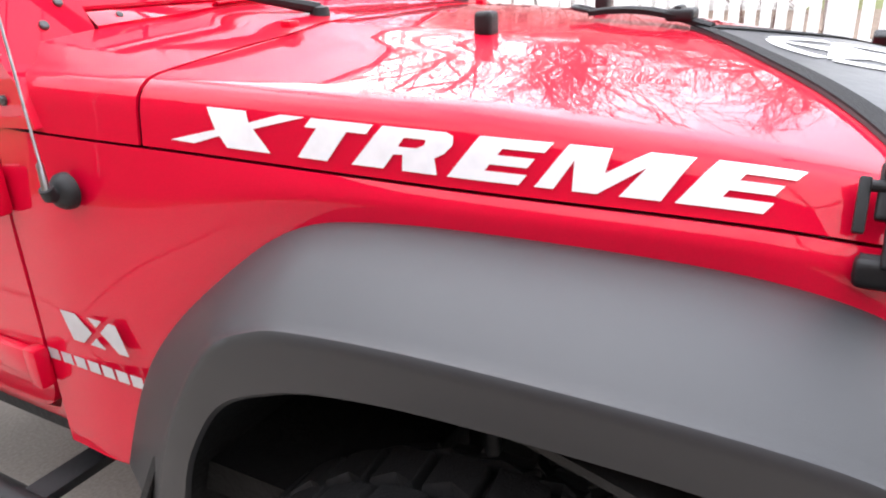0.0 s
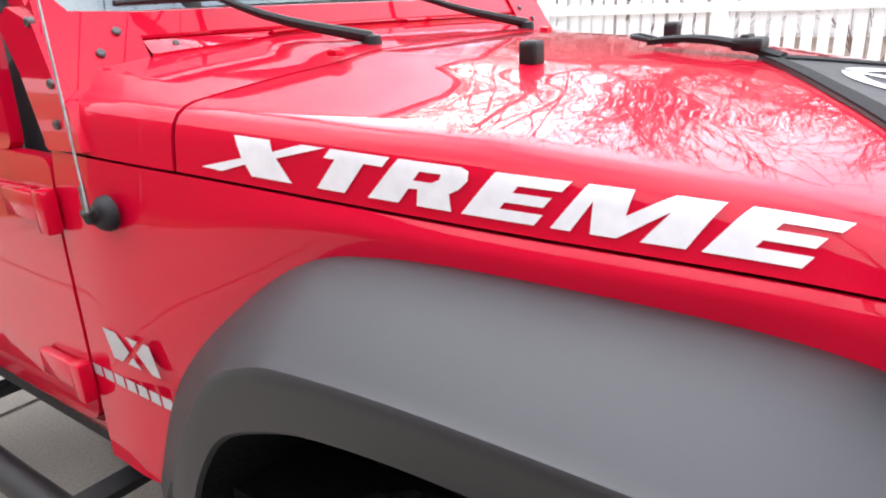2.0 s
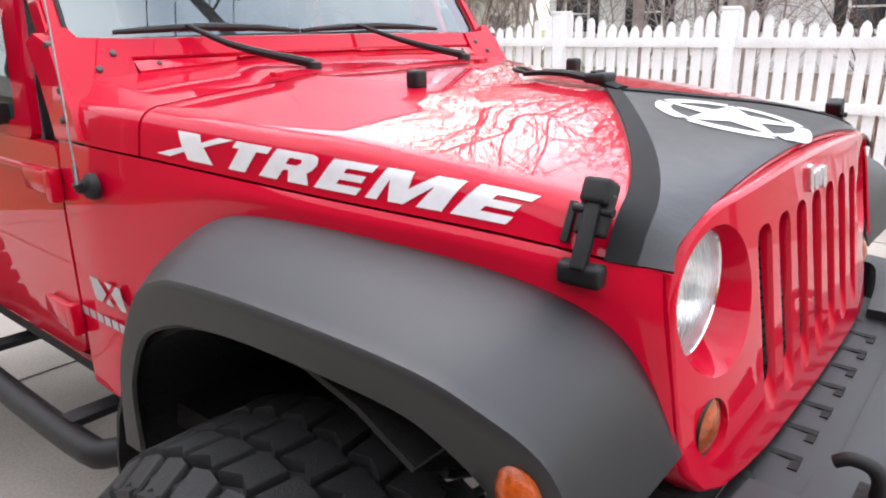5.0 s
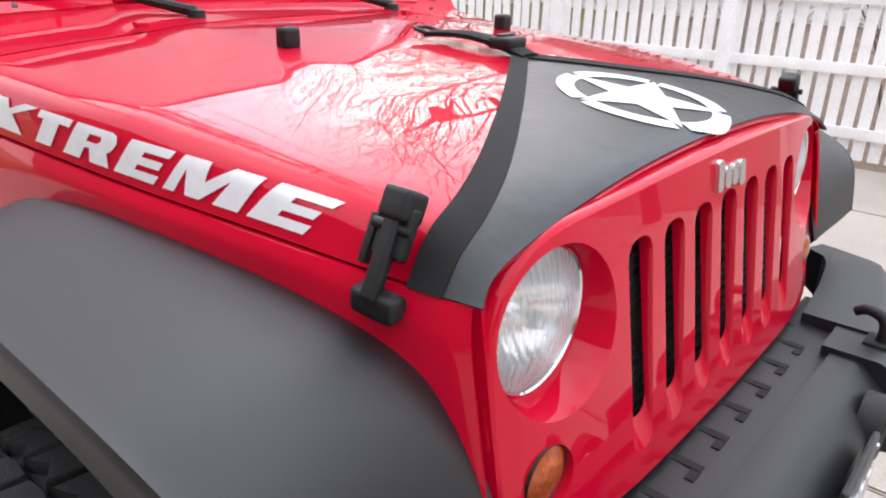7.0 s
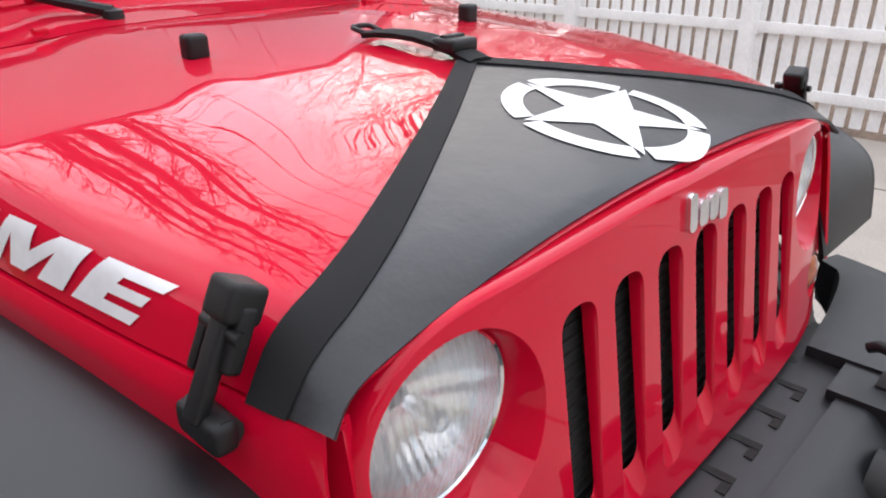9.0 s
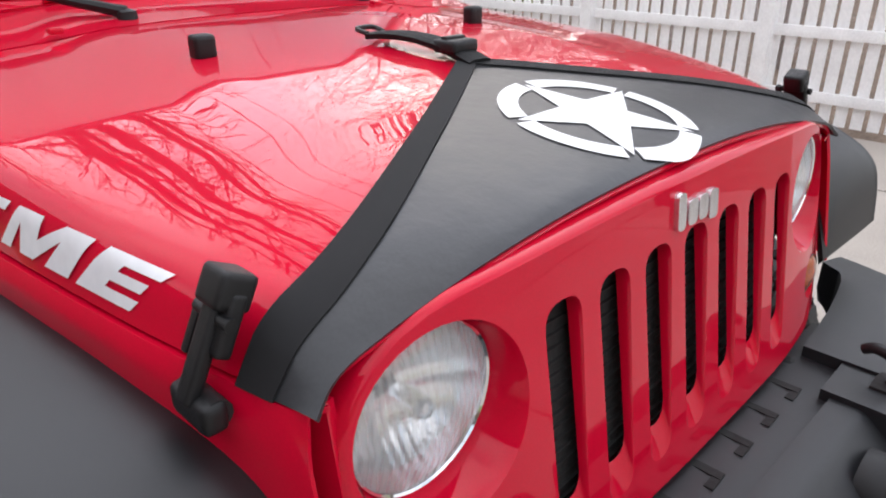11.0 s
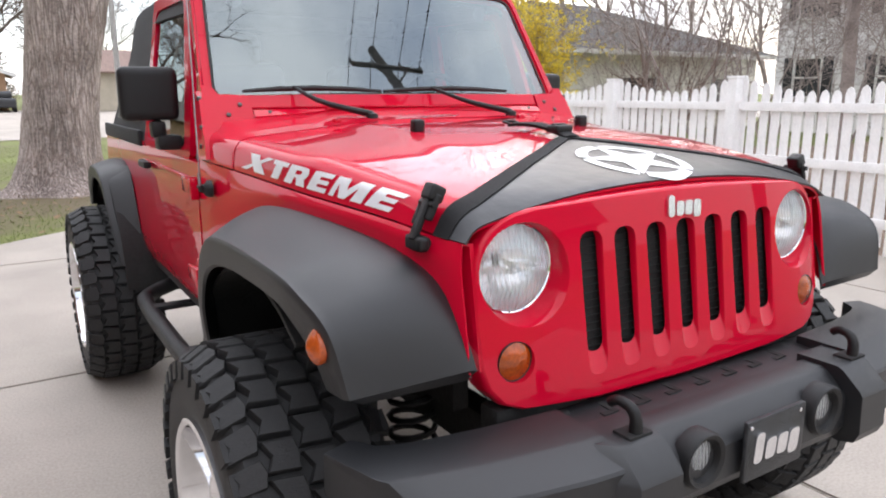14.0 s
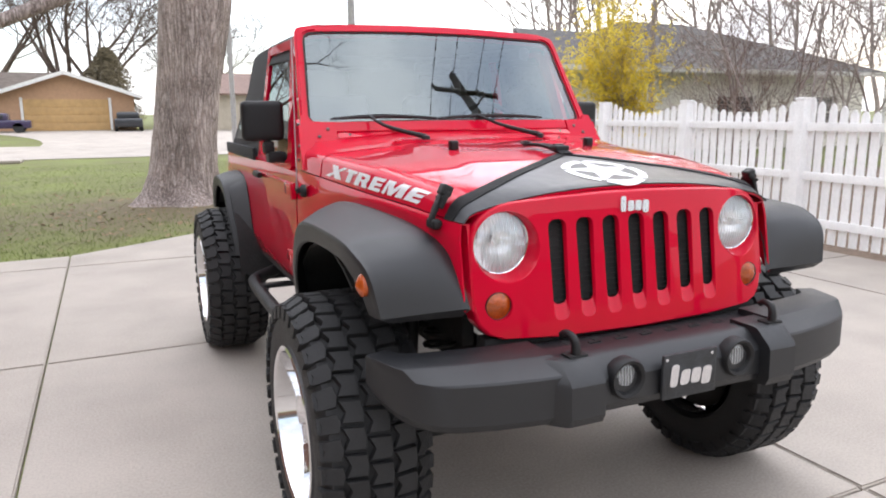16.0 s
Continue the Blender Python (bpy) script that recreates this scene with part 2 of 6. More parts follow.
def lawn_mat(name):
    """Patchy spring grass, worn to bare earth round the foot of the old tree."""
    m = mat(name, (0.135, 0.162, 0.036), 0.95, vary=0.20, scale=0.55, fine=26, bump=0.5, bump_scale=60, dark=(0.112, 0.105, 0.040))
    n, l = m.node_tree.nodes, m.node_tree.links
    b = n["Principled BSDF"]
    base = b.inputs["Base Color"].links[0].from_socket
    co, far, wob, add, ramp, mix = (n.new("ShaderNode" + k) for k in ("TexCoord", "VectorMath", "TexNoise", "Math", "ValToRGB", "MixRGB"))
    far.operation, far.inputs[1].default_value = "DISTANCE", (-0.9, 10.3, 0.0)
    wob.inputs["Scale"].default_value, wob.inputs["Detail"].default_value = 1.6, 8
    add.operation, add.inputs[1].default_value, add.inputs[2].default_value = "MULTIPLY_ADD", 4.2, -2.1
    l.new(co.outputs["Object"], far.inputs[0])
    l.new(co.outputs["Object"], wob.inputs["Vector"])
    l.new(wob.outputs[0], add.inputs[0])
    total = n.new("ShaderNodeMath")
    total.operation = "ADD"
    l.new(far.outputs["Value"], total.inputs[0])
    l.new(add.outputs[0], total.inputs[1])
    scale = n.new("ShaderNodeMath")
    scale.operation, scale.inputs[1].default_value = "MULTIPLY", 0.25
    l.new(total.outputs[0], scale.inputs[0])
    l.new(scale.outputs[0], ramp.inputs[0])
    ramp.color_ramp.elements[0].position, ramp.color_ramp.elements[0].color = 0.30, (0.8, 0.8, 0.8, 1)
    ramp.color_ramp.elements[1].position, ramp.color_ramp.elements[1].color = 0.75, (0, 0, 0, 1)
    l.new(ramp.outputs[0], mix.inputs[0])
    l.new(base, mix.inputs[1])
    mix.inputs[2].default_value = (0.135, 0.098, 0.062, 1)
    l.new(mix.outputs[0], b.inputs["Base Color"])
    return m


GRASS_SOIL = lawn_mat("lawn")
BLADE = mat("grass_blade", (0.145, 0.185, 0.040), 0.8, vary=0.22, scale=2.0, fine=30)
FENCE_WHITE = mat("weathered_white_paint", (0.91, 0.90, 0.895), 0.55, vary=0.06, scale=5, fine=60, bump=0.25, bump_scale=90, random=0.03)
BARK = bark_mat("furrowed_grey_brown_bark")
TWIG = mat("bare_twig_bark", (0.37, 0.315, 0.29), 0.95, vary=0.25, scale=4, fine=40)
# bark darkened in colour so branches stand as silhouettes against bright sky
DARKTWIG = mat("dark_wet_bark", (0.15, 0.115, 0.095), 0.9, vary=0.3, scale=4, fine=40)
LAMP_BOWL = mat("bright_reflector", (0.95, 0.95, 0.96), 0.20, 1.0, vary=0.03, rvary=0.06)
DARKSTEEL = mat("dark_bolt_steel", (0.10, 0.10, 0.10), 0.4, 0.8, vary=0.2)
LENS = lens_mat("fluted_lamp_glass")
SCREEN = glass_mat("windscreen_glass", (0.72, 0.79, 0.81), 0.84)
TINT = glass_mat("side_window_glass", (0.45, 0.48, 0.50), 0.90)

# ---- mesh helpers ----


def world_of(ob):
    m = ob.matrix_basis
    return world_of(ob.parent) @ ob.matrix_parent_inverse @ m if ob.parent else m.copy()


SET_BACK = 0.0


def part(name, bm, material, parent, label="", smooth=40, fix=True):
    """Links a bmesh in world metres, moved back by SET_BACK, as one mesh under a thing or a part."""
    if SET_BACK:
        bmesh.ops.translate(bm, vec=(0, SET_BACK, 0), verts=bm.verts)
    if fix:
        bmesh.ops.recalc_face_normals(bm, faces=bm.faces)
    me = bpy.data.meshes.new(name)
    bm.to_mesh(me)
    bm.free()
    me.materials.append(material)
    ob = new(name, me)
    if smooth:
        me.polygons.foreach_set("use_smooth", [True] * len(me.polygons))
        me.set_sharp_from_angle(angle=radians(smooth))
    if parent:
        ob.parent = parent
        ob.matrix_parent_inverse = world_of(parent).inverted()
    return tagged(ob, label) if label else ob


def share(ob, m, parent=None):
    """Another object on the same mesh, at a pose."""
    o = new(ob.name.split(".")[0], ob.data)
    parent = parent or ob.parent
    o.parent = parent
    o.matrix_parent_inverse = world_of(parent).inverted()
    o.matrix_basis = m
    if "label" in ob:
        o["label"] = ob["label"]
    return o


def thing(name, loc, label, category, group="", kind=""):
    ob = new(name)
    ob.location = loc
    ob.empty_display_size = 0.2
    return tagged(ob, label, category, group, kind)


def grid(rows, close_u=False, close_v=False):
    bm = bmesh.new()
    vs = [[bm.verts.new(p) for p in r] for r in rows]
    nu, nv = len(rows), len(rows[0])
    for i in range(nu if close_u else nu - 1):
        for j in range(nv if close_v else nv - 1):
            q = [vs[i][j], vs[(i + 1) % nu][j], vs[(i + 1) % nu][(j + 1) % nv], vs[i][(j + 1) % nv]]
            try:
                bm.faces.new(q)
            except ValueError:
                pass
    return bm


def facing(bm, way):
    """Turns an open skin's faces towards one way."""
    bmesh.ops.recalc_face_normals(bm, faces=bm.faces)
    if sum((f.normal.dot(Vector(way)) * f.calc_area() for f in bm.faces)) < 0:
        bmesh.ops.reverse_faces(bm, faces=bm.faces)
    return bm


def thick(bm, t, out=None):
    """Closes an open skin to a shell: the skin stays outside, and a copy lies t metres beneath it."""
    bmesh.ops.recalc_face_normals(bm, faces=bm.faces)
    out = Vector(out or (0, 0, 1))
    if sum((f.normal.dot(out) * f.calc_area() for f in bm.faces)) < 0:
        bmesh.ops.reverse_faces(bm, faces=bm.faces)
    bm.normal_update()
    bm.verts.index_update()
    under = {v: bm.verts.new(v.co - v.normal * t) for v in list(bm.verts)}
    faces = list(bm.faces)
    rim = [e for e in bm.edges if len(e.link_faces) == 1]
    ends = [(l.vert, l.link_loop_next.vert) for e in rim for l in e.link_loops]
    for f in faces:
        bm.faces.new([under[v] for v in reversed(f.verts)])
    for a, c in ends:
        bm.faces.new([c, a, under[a], under[c]])
    return bm


def merge(*bms):
    out = bms[0]
    for b in bms[1:]:
        me = bpy.data.meshes.new("tmp")
        b.to_mesh(me)
        b.free()
        out.from_mesh(me)
        bpy.data.meshes.remove(me)
    return out


def box(c, s, bevel=0.0, m=None, seg=2):
    bm = bmesh.new()
    bmesh.ops.create_cube(bm, size=1.0)
    bmesh.ops.scale(bm, vec=s, verts=bm.verts)
    if bevel:
        bmesh.ops.bevel(bm, geom=bm.edges[:], offset=bevel, segments=seg, affect="EDGES", profile=0.6)
    bmesh.ops.transform(bm, matrix=Matrix.Translation(c) @ (m or Matrix()), verts=bm.verts)
    return bm


def tube(pts, radii, sides=8, cap=True):
    """A round bar along points, with a radius each."""
    pts = [Vector(p) for p in pts]
    if not isinstance(radii, (list, tuple)):
        radii = [radii] * len(pts)
    rows, side = [], None
    for i, p in enumerate(pts):
        d = (pts[min(i + 1, len(pts) - 1)] - pts[max(i - 1, 0)]).normalized()
        if side is None:
            side = d.orthogonal().normalized()
        side = (side - d * side.dot(d)).normalized()
        up = d.cross(side)
        rows.append([p + radii[i] * (math.cos(a) * side + math.sin(a) * up) for a in (2 * math.pi * k / sides for k in range(sides))])
    bm = grid(rows, close_v=True)
    if cap:
        bm.verts.ensure_lookup_table()
        n = len(rows)
        bm.faces.new([bm.verts[k] for k in range(sides)])
        bm.faces.new([bm.verts[(n - 1) * sides + k] for k in range(sides)])
    return bm


def spin(profile, axis_point, sides=48, axis="x"):
    """A turned body: profile of (along, radius) about an axis through a point."""
    rows = []
    ax = Vector(axis_point)
    for a, r in profile:
        ring = []
        for k in range(sides):
            t = 2 * math.pi * k / sides
            c, s = r * math.cos(t), r * math.sin(t)
            ring.append(ax + (Vector((a, c, s)) if axis == "x" else Vector((c, a, s)) if axis == "y" else Vector((c, s, a))))
        rows.append(ring)
    return grid(rows, close_v=True)


def glide(points, n):
    """n points on a smooth line through control points."""
    P = [Vector(p) for p in points]
    out = []
    for k in range(n):
        u = k / (n - 1) * (len(P) - 1)
        i = min(int(u), len(P) - 2)
        t = u - i
        a, b, c, d = P[max(i - 1, 0)], P[i], P[i + 1], P[min(i + 2, len(P) - 1)]
        out.append(0.5 * (2 * b + (c - a) * t + (2 * a - 5 * b + 4 * c - d) * t * t + (3 * b - a - 3 * c + d) * t ** 3))
    return out


def along(table, x):
    """A smooth value from a short table of (x, value)."""
    xs = [a for a, _ in table]
    x = min(max(x, xs[0]), xs[-1])
    i = max(k for k in range(len(xs) - 1) if xs[k] <= x) if x > xs[0] else 0
    t = (x - xs[i]) / (xs[i + 1] - xs[i])
    v = [b for _, b in table]
    a, b, c, d = v[max(i - 1, 0)], v[i], v[i + 1], v[min(i + 2, len(v) - 1)]
    m0 = (c - a) / (xs[i + 1] - xs[max(i - 1, 0)]) * (xs[i + 1] - xs[i])
    m1 = (d - b) / (xs[min(i + 2, len(v) - 1)] - xs[i]) * (xs[i + 1] - xs[i])
    return (2 * t**3 - 3 * t**2 + 1) * b + (t**3 - 2 * t**2 + t) * m0 + (-2 * t**3 + 3 * t**2) * c + (t**3 - t**2) * m1


def inside(p, loop):
    """Whether a point lies in an outline."""
    odd, n = False, len(loop)
    for i in range(n):
        (x0, y0), (x1, y1) = loop[i][:2], loop[(i + 1) % n][:2]
        if (y0 > p[1]) != (y1 > p[1]) and p[0] < (x1 - x0) * (p[1] - y0) / (y1 - y0) + x0:
            odd = not odd
    return odd


def flat(outer, holes=()):
    """A filled flat outline in (x, y, 0), with holes."""
    pts, edges = [], []
    for loop in (outer, *holes):
        n0 = len(pts)
        pts += [Vector((p[0], p[1])) for p in loop]
        edges += [(n0 + i, n0 + (i + 1) % len(loop)) for i in range(len(loop))]
    got = geometry.delaunay_2d_cdt(pts, edges, [], 0, 1e-7)
    bm = bmesh.new()
    vs = [bm.verts.new((p.x, p.y, 0)) for p in got[0]]
    for f in got[2]:
        c = sum((got[0][i] for i in f), Vector((0, 0))) / len(f)
        if inside(c, outer) and not any(inside(c, h) for h in holes):
            bm.faces.new([vs[i] for i in f])
    loose = [v for v in bm.verts if not v.link_faces]
    bmesh.ops.delete(bm, geom=loose, context="VERTS")
    return bm


def slice_up(bm, xs=(), ys=()):
    for v, no in [((x, 0, 0), (1, 0, 0)) for x in xs] + [((0, y, 0), (0, 1, 0)) for y in ys]:
        bmesh.ops.bisect_plane(bm, geom=bm.verts[:] + bm.edges[:] + bm.faces[:], dist=1e-5, plane_co=v, plane_no=no)
    return bm


def mapped(bm, fn):
    for v in bm.verts:
        v.co = fn(v.co.x, v.co.y)
    return bm


def prism(poly, fn0, fn1):
    """An outline carried onto two surfaces and closed between them."""
    bm = bmesh.new()
    a = [bm.verts.new(fn0(*p)) for p in poly]
    b = [bm.verts.new(fn1(*p)) for p in poly]
    n = len(poly)
    bm.faces.new(a)
    bm.faces.new(b[::-1])
    for i in range(n):
        bm.faces.new([a[i], b[i], b[(i + 1) % n], a[(i + 1) % n]])
    return bm


def rounded(poly, r, n=4):
    """An outline with rounded corners."""
    out = []
    m = len(poly)
    for i in range(m):
        p, a, b = Vector(poly[i]), Vector(poly[i - 1]), Vector(poly[(i + 1) % m])
        da, db = (a - p), (b - p)
        k = min(r, da.length * 0.49, db.length * 0.49)
        s, e = p + da.normalized() * k, p + db.normalized() * k
        for j in range(n + 1):
            t = j / n
            out.append((1 - t) ** 2 * s + 2 * t * (1 - t) * p + t * t * e)
    return [tuple(q) for q in out]


def flipped(bm):
    """The same shape on the other flank."""
    for v in bm.verts:
        v.co.x = -v.co.x
    bmesh.ops.reverse_faces(bm, faces=bm.faces)
    return bm

# ---- setting ----
def land(x, y):
    """Height of the open ground."""
    return -0.03 + 0.010 * min(max(0.0, y - 9), 51)


bm = bmesh.new()
xs_l = [-900, -300, -120, -60, -30, -15, -8, -5, -2, 1, 4, 8, 15, 30, 60, 120, 300, 900]
ys_l = [-900, -300, -100, -40, -15, -5, 0, 6, 9, 12, 16, 20, 28, 36, 52, 60, 70, 110, 200, 300, 900]
ground = part("ground", grid([[Vector((x, y, land(x, y))) for x in xs_l] for y in ys_l]), GRASS_SOIL, None)
tagged(ground, "spring lawn, patchy green with bare earth and leaf litter", "ground", kind="structure")

drive = thing("driveway", (0, 0, 0), "pale concrete driveway with tooled joints", "driveway", kind="structure")
GAP = 0.006
cols = [(-5.0, -1.94), (-1.94, 1.13), (1.13, 4.18), (4.18, 5.44)]
rows_ = [(-9.3, -6.25), (-6.25, -3.2), (-3.2, -0.15), (-0.15, 2.93), (2.93, 5.99)]


def slab_bm(poly, z=0.0, deep=0.1):
    bm = bmesh.new()
    vs = [bm.verts.new((x, y, z)) for x, y in poly]
    f = bm.faces.new(vs)
    r = bmesh.ops.extrude_face_region(bm, geom=[f])
    for v in [g for g in r["geom"] if isinstance(g, bmesh.types.BMVert)]:
        v.co.z -= deep
    bmesh.ops.recalc_face_normals(bm, faces=bm.faces)
    top = [e for e in bm.edges if all(abs(v.co.z - z) < 1e-6 for v in e.verts)]
    bmesh.ops.bevel(bm, geom=top, offset=0.008, segments=2, affect="EDGES")
    return bm


for x0, x1 in cols:
    for y0, y1 in rows_:
        part("slab", slab_bm([(x0 + GAP, y0 + GAP), (x1 - GAP, y0 + GAP), (x1 - GAP, y1 - GAP), (x0 + GAP, y1 - GAP)]), CONCRETE, drive)
part("slab", slab_bm([(-5 + GAP, 6.0), (-1.94 - GAP, 6.0), (-1.94 - GAP, 6.60), (-5 + GAP, 6.46)]), CONCRETE, drive)
part("slab", slab_bm([(-1.94 + GAP, 6.0), (1.13 - GAP, 6.0), (1.13 - GAP, 8.45), (0.2, 8.02), (-0.65, 7.48), (-1.4, 6.96), (-1.94 + GAP, 6.62)]), CONCRETE, drive)
part("slab", slab_bm([(1.13 + GAP, 6.0), (5.44 - GAP, 6.0), (5.44 - GAP, 10.5), (1.13 + GAP, 10.5)]), CONCRETE, drive)
drive.rotation_euler = (0, 0, radians(0.9))

road = part("road", grid([[Vector((x, y, land(x, y) + 0.02)) for x in (-80, -20, -5, 0, 5, 20, 80)] for y in (23.2, 25, 27, 29, 31.3)]), CONCRETE, None)
tagged(road, "pale concrete street across the lawn", "road", kind="structure")

far_drive = part("pavement", grid([[Vector((x, y, land(0, y) + 0.02)) for x in (-4.4 - 0.0155 * max(0, y - 31.3) ** 2, -1, 1, 4, 8)] for y in (31.3, 34, 37, 40, 43, 46, 49, 52)]), CONCRETE, None)
tagged(far_drive, "pale concrete drive in front of a garage", "pavement", kind="structure")
kerb = part("kerb", box((-5.7, 22.2, land(0, 22) + 0.05), (3.2, 0.9, 0.10), 0.04), CONCRETE, None)
tagged(kerb, "pale concrete kerb on the lawn", "kerb", kind="structure")

SOIL = mat("leaf_strewn_soil", (0.21, 0.15, 0.11), 0.95, vary=0.3, scale=3, fine=40, bump=0.7, bump_scale=70)
bed = part("soil_bed", grid([[Vector((x, y, -0.012 + 0.02 * noise.noise((x * 0.9, y * 0.9, 0)) if x > 5.5 else -0.02)) for x in (5.44, 5.6, 6, 6.6, 7.4, 8.4, 9.6, 11, 13, 15, 18, 22, 24)] for y in [-12 + 0.9 * k for k in range(33)]]), SOIL, None)
tagged(bed, "bare brown soil with old leaves behind the fence", "ground", kind="structure")

# ---- the vehicle ----
car = thing("off_road_vehicle", (0, 1.6, 0), "lifted red two-door off-road vehicle parked on the concrete drive", "car")

AXLE_F, AXLE_R, TYRE_R, TYRE_W = 0.435, 2.86, 0.445, 0.34
CROWN = [(-0.02, 1.240), (0.0, 1.257), (0.04, 1.268), (0.1, 1.280), (0.234, 1.302), (0.353, 1.321), (0.47, 1.334), (0.65, 1.346), (0.95, 1.364), (1.2, 1.37)]


def hood_w(y):
    return along([(-0.05, 0.585), (0.0, 0.595), (0.05, 0.608), (0.2, 0.652), (0.5, 0.700), (0.9, 0.743), (1.1, 0.766), (1.25, 0.776)], y)


def hood_zl(y):
    return along([(-0.05, 1.174), (0.0, 1.176), (0.05, 1.179), (0.2, 1.199), (0.5, 1.215), (0.9, 1.235), (1.25, 1.252)], y)


def hood_top(y):
    """Half width of the hood's top, inside its rounded shoulders."""
    return hood_w(y) - 0.050 - 0.020 * max(0.0, 1 - max(y, 0) / 0.4)


def hood_point(y, v, lift=0.0):
    """Hood skin: y along the car, v from -1 to 1 across from lower edge to lower edge."""
    s, a = (-1 if v < 0 else 1), abs(v)
    w, zl, zc = hood_w(y), hood_zl(y), along(CROWN, y)
    nose = min(1.0, max(0.0, (y + 0.02) / 0.09))
    zs = zl + (0.050 + 0.038 * min(max(y, 0) / 0.5, 1)) * (0.45 + 0.55 * math.sin(nose * math.pi / 2))
    if a > 0.80:
        k = (a - 0.80) / 0.20
        top, low = Vector((hood_top(y), 0, zs)), Vector((w, 0, zl))
        knee = Vector((w - 0.010 - 0.022 * max(0.0, 1 - max(y, 0) / 0.6), 0, zs - 0.006))
        if k < 0.6:
            t = k / 0.6
            mid = low.lerp(knee, 0.55)
            p = (1 - t) ** 2 * top + 2 * t * (1 - t) * knee + t * t * mid
        else:
            p = low.lerp(knee, 0.55).lerp(low, (k - 0.6) / 0.4)
        out = Vector((0.35 + 0.65 * k, 0, 1 - k)).normalized()
    else:
        x = a / 0.80 * hood_top(y)
        q = x / hood_top(y)
        z = zc - (zc - zs) * q ** 2.3
        bulge = 0.007 * (1 - min(1, max(0, (x - 0.34) / 0.09))) * min(1, max(0, (y - 0.25) / 0.3))
        p = Vector((x, 0, z + bulge))
        out = Vector((0.25 * q, 0, 1)).normalized()
    p += out * lift
    return Vector((s * p.x, y, p.z))


# hood
ys = [-0.006 + 0.958 * (i / 40) ** 1.25 for i in range(41)]
vs = [-1 + 2 * j / 72 for j in range(73)]
hood = part("hood", thick(grid([[hood_point(y, v) for v in vs] for y in ys]), 0.006), PAINT, car, "glossy red hood reflecting bare branches")

# cowl behind the hood: side caps, louvred middle
def cowl_point(y, v):
    p = hood_point(y, v, 0.001)
    k = max(0, (y - 0.968)) / 0.2
    if abs(v) < 0.8:
        p.z += 0.02 * k
    return p


cowl_cap = grid([[cowl_point(0.958 + 0.296 * i / 10, v) for v in vs] for i in range(11)])
part("cowl", thick(cowl_cap, 0.005), PAINT, car)


def cap_z(x, y):
    """Height of the cowl's skin over plan x, y."""
    return cowl_point(y, 0.80 * min(1.0, abs(x) / hood_top(y))).z


for sx in (-0.42, 0.30):
    part("washer_nozzle", box((sx, 0.958, 1.369), (0.024, 0.022, 0.012), 0.004), PAINT, car)

# flanks of the engine bay
def wing_point(y, k):
    """Fender flank: k from 0 at the hood seam to 1 low behind the flare."""
    w = min(hood_w(y) + 0.006, 0.776)
    zt = hood_zl(y) - 0.0025
    x = w + 0.010 * math.sin(min(1, k * 4) * math.pi / 2)
    low = along([(-0.04, 0.90), (0.03, 0.95), (0.1, 1.06), (0.16, 1.10), (0.3, 1.12), (0.64, 1.11), (0.76, 1.06), (0.87, 0.94), (0.96, 0.80), (1.04, 0.70), (1.24, 0.695)], y)
    z = zt - max(k, 0) * (zt - low)
    yy = y
    if k < 0:
        x, z = w - 0.022, zt - 0.0045
    if y < 0.02:
        f = (0.02 - y) / 0.04
        x -= 0.016 * f * f
    return Vector((x, yy - 0.044 * max(k, 0) * max(0, 1 - max(0, y) / 0.25), z))


for s in (-1, 1):
    bm = grid([[wing_point(-0.004 + 1.243 * (i / 46) ** 1.2, j / 14) for j in range(-1, 15)] for i in range(47)])
    if s < 0:
        flipped(bm)
    part("fender", thick(bm, 0.006, (s, 0, 0)), PAINT, car)
    nose = grid([[Vector((0.574 + 0.006 * k, 0.002 + 0.020 * k - 0.0045 * j, 1.168 - 0.25 * j / 9)) for k in range(4)] for j in range(10)])
    part("fender_nose", thick(flipped(nose) if s < 0 else nose, 0.012, (s, 0, 0)), PAINT, car)

# ---- grille shell ----
def face_y(x, z):
    return -0.030 - 0.15 * (1.19 - z) + 0.035 * (abs(x) / 0.58) ** 5


def ring(cx, cz, r, n=28, rz=None):
    return [(cx + r * math.cos(2 * math.pi * k / n), cz + (rz or r) * math.sin(2 * math.pi * k / n)) for k in range(n)]


shell = []
for k in range(25):
    x = -0.43 + 0.86 * k / 24
    shell.append((x, 1.2345 - 0.012 * (abs(x) / 0.43) ** 2.4))
shell += [(0.470, 1.216), (0.502, 1.204), (0.528, 1.186), (0.547, 1.162), (0.560, 1.130), (0.566, 1.085), (0.568, 1.0), (0.564, 0.925), (0.552, 0.880), (0.525, 0.848), (0.48, 0.832), (0.3, 0.821), (0.0, 0.816)]
shell += [(-x, z) for x, z in shell[-2:24:-1]]
SLOT_X = [-0.289 + 0.0985 * k for k in range(7)]
slots = [rounded([(x - 0.027, 0.866), (x + 0.027, 0.866), (x + 0.033, 1.170), (x - 0.033, 1.170)], 0.030, 5) for x in SLOT_X]
LAMP, TURN_LAMP = (0.462, 1.104), (0.495, 0.927)
bowls = [ring(s * 0.4565, 1.0975, 0.1045, 40) for s in (-1, 1)]
turns = [ring(s * TURN_LAMP[0], TURN_LAMP[1], 0.042, 24) for s in (-1, 1)]
bm = flat(shell, slots + bowls + turns)
slice_up(bm, [-0.55 + 0.05 * k for k in range(23)], [0.86 + 0.04 * k for k in range(9)])
mapped(bm, lambda x, z: Vector((x, face_y(x, z), z)))
front = bm
rows = []
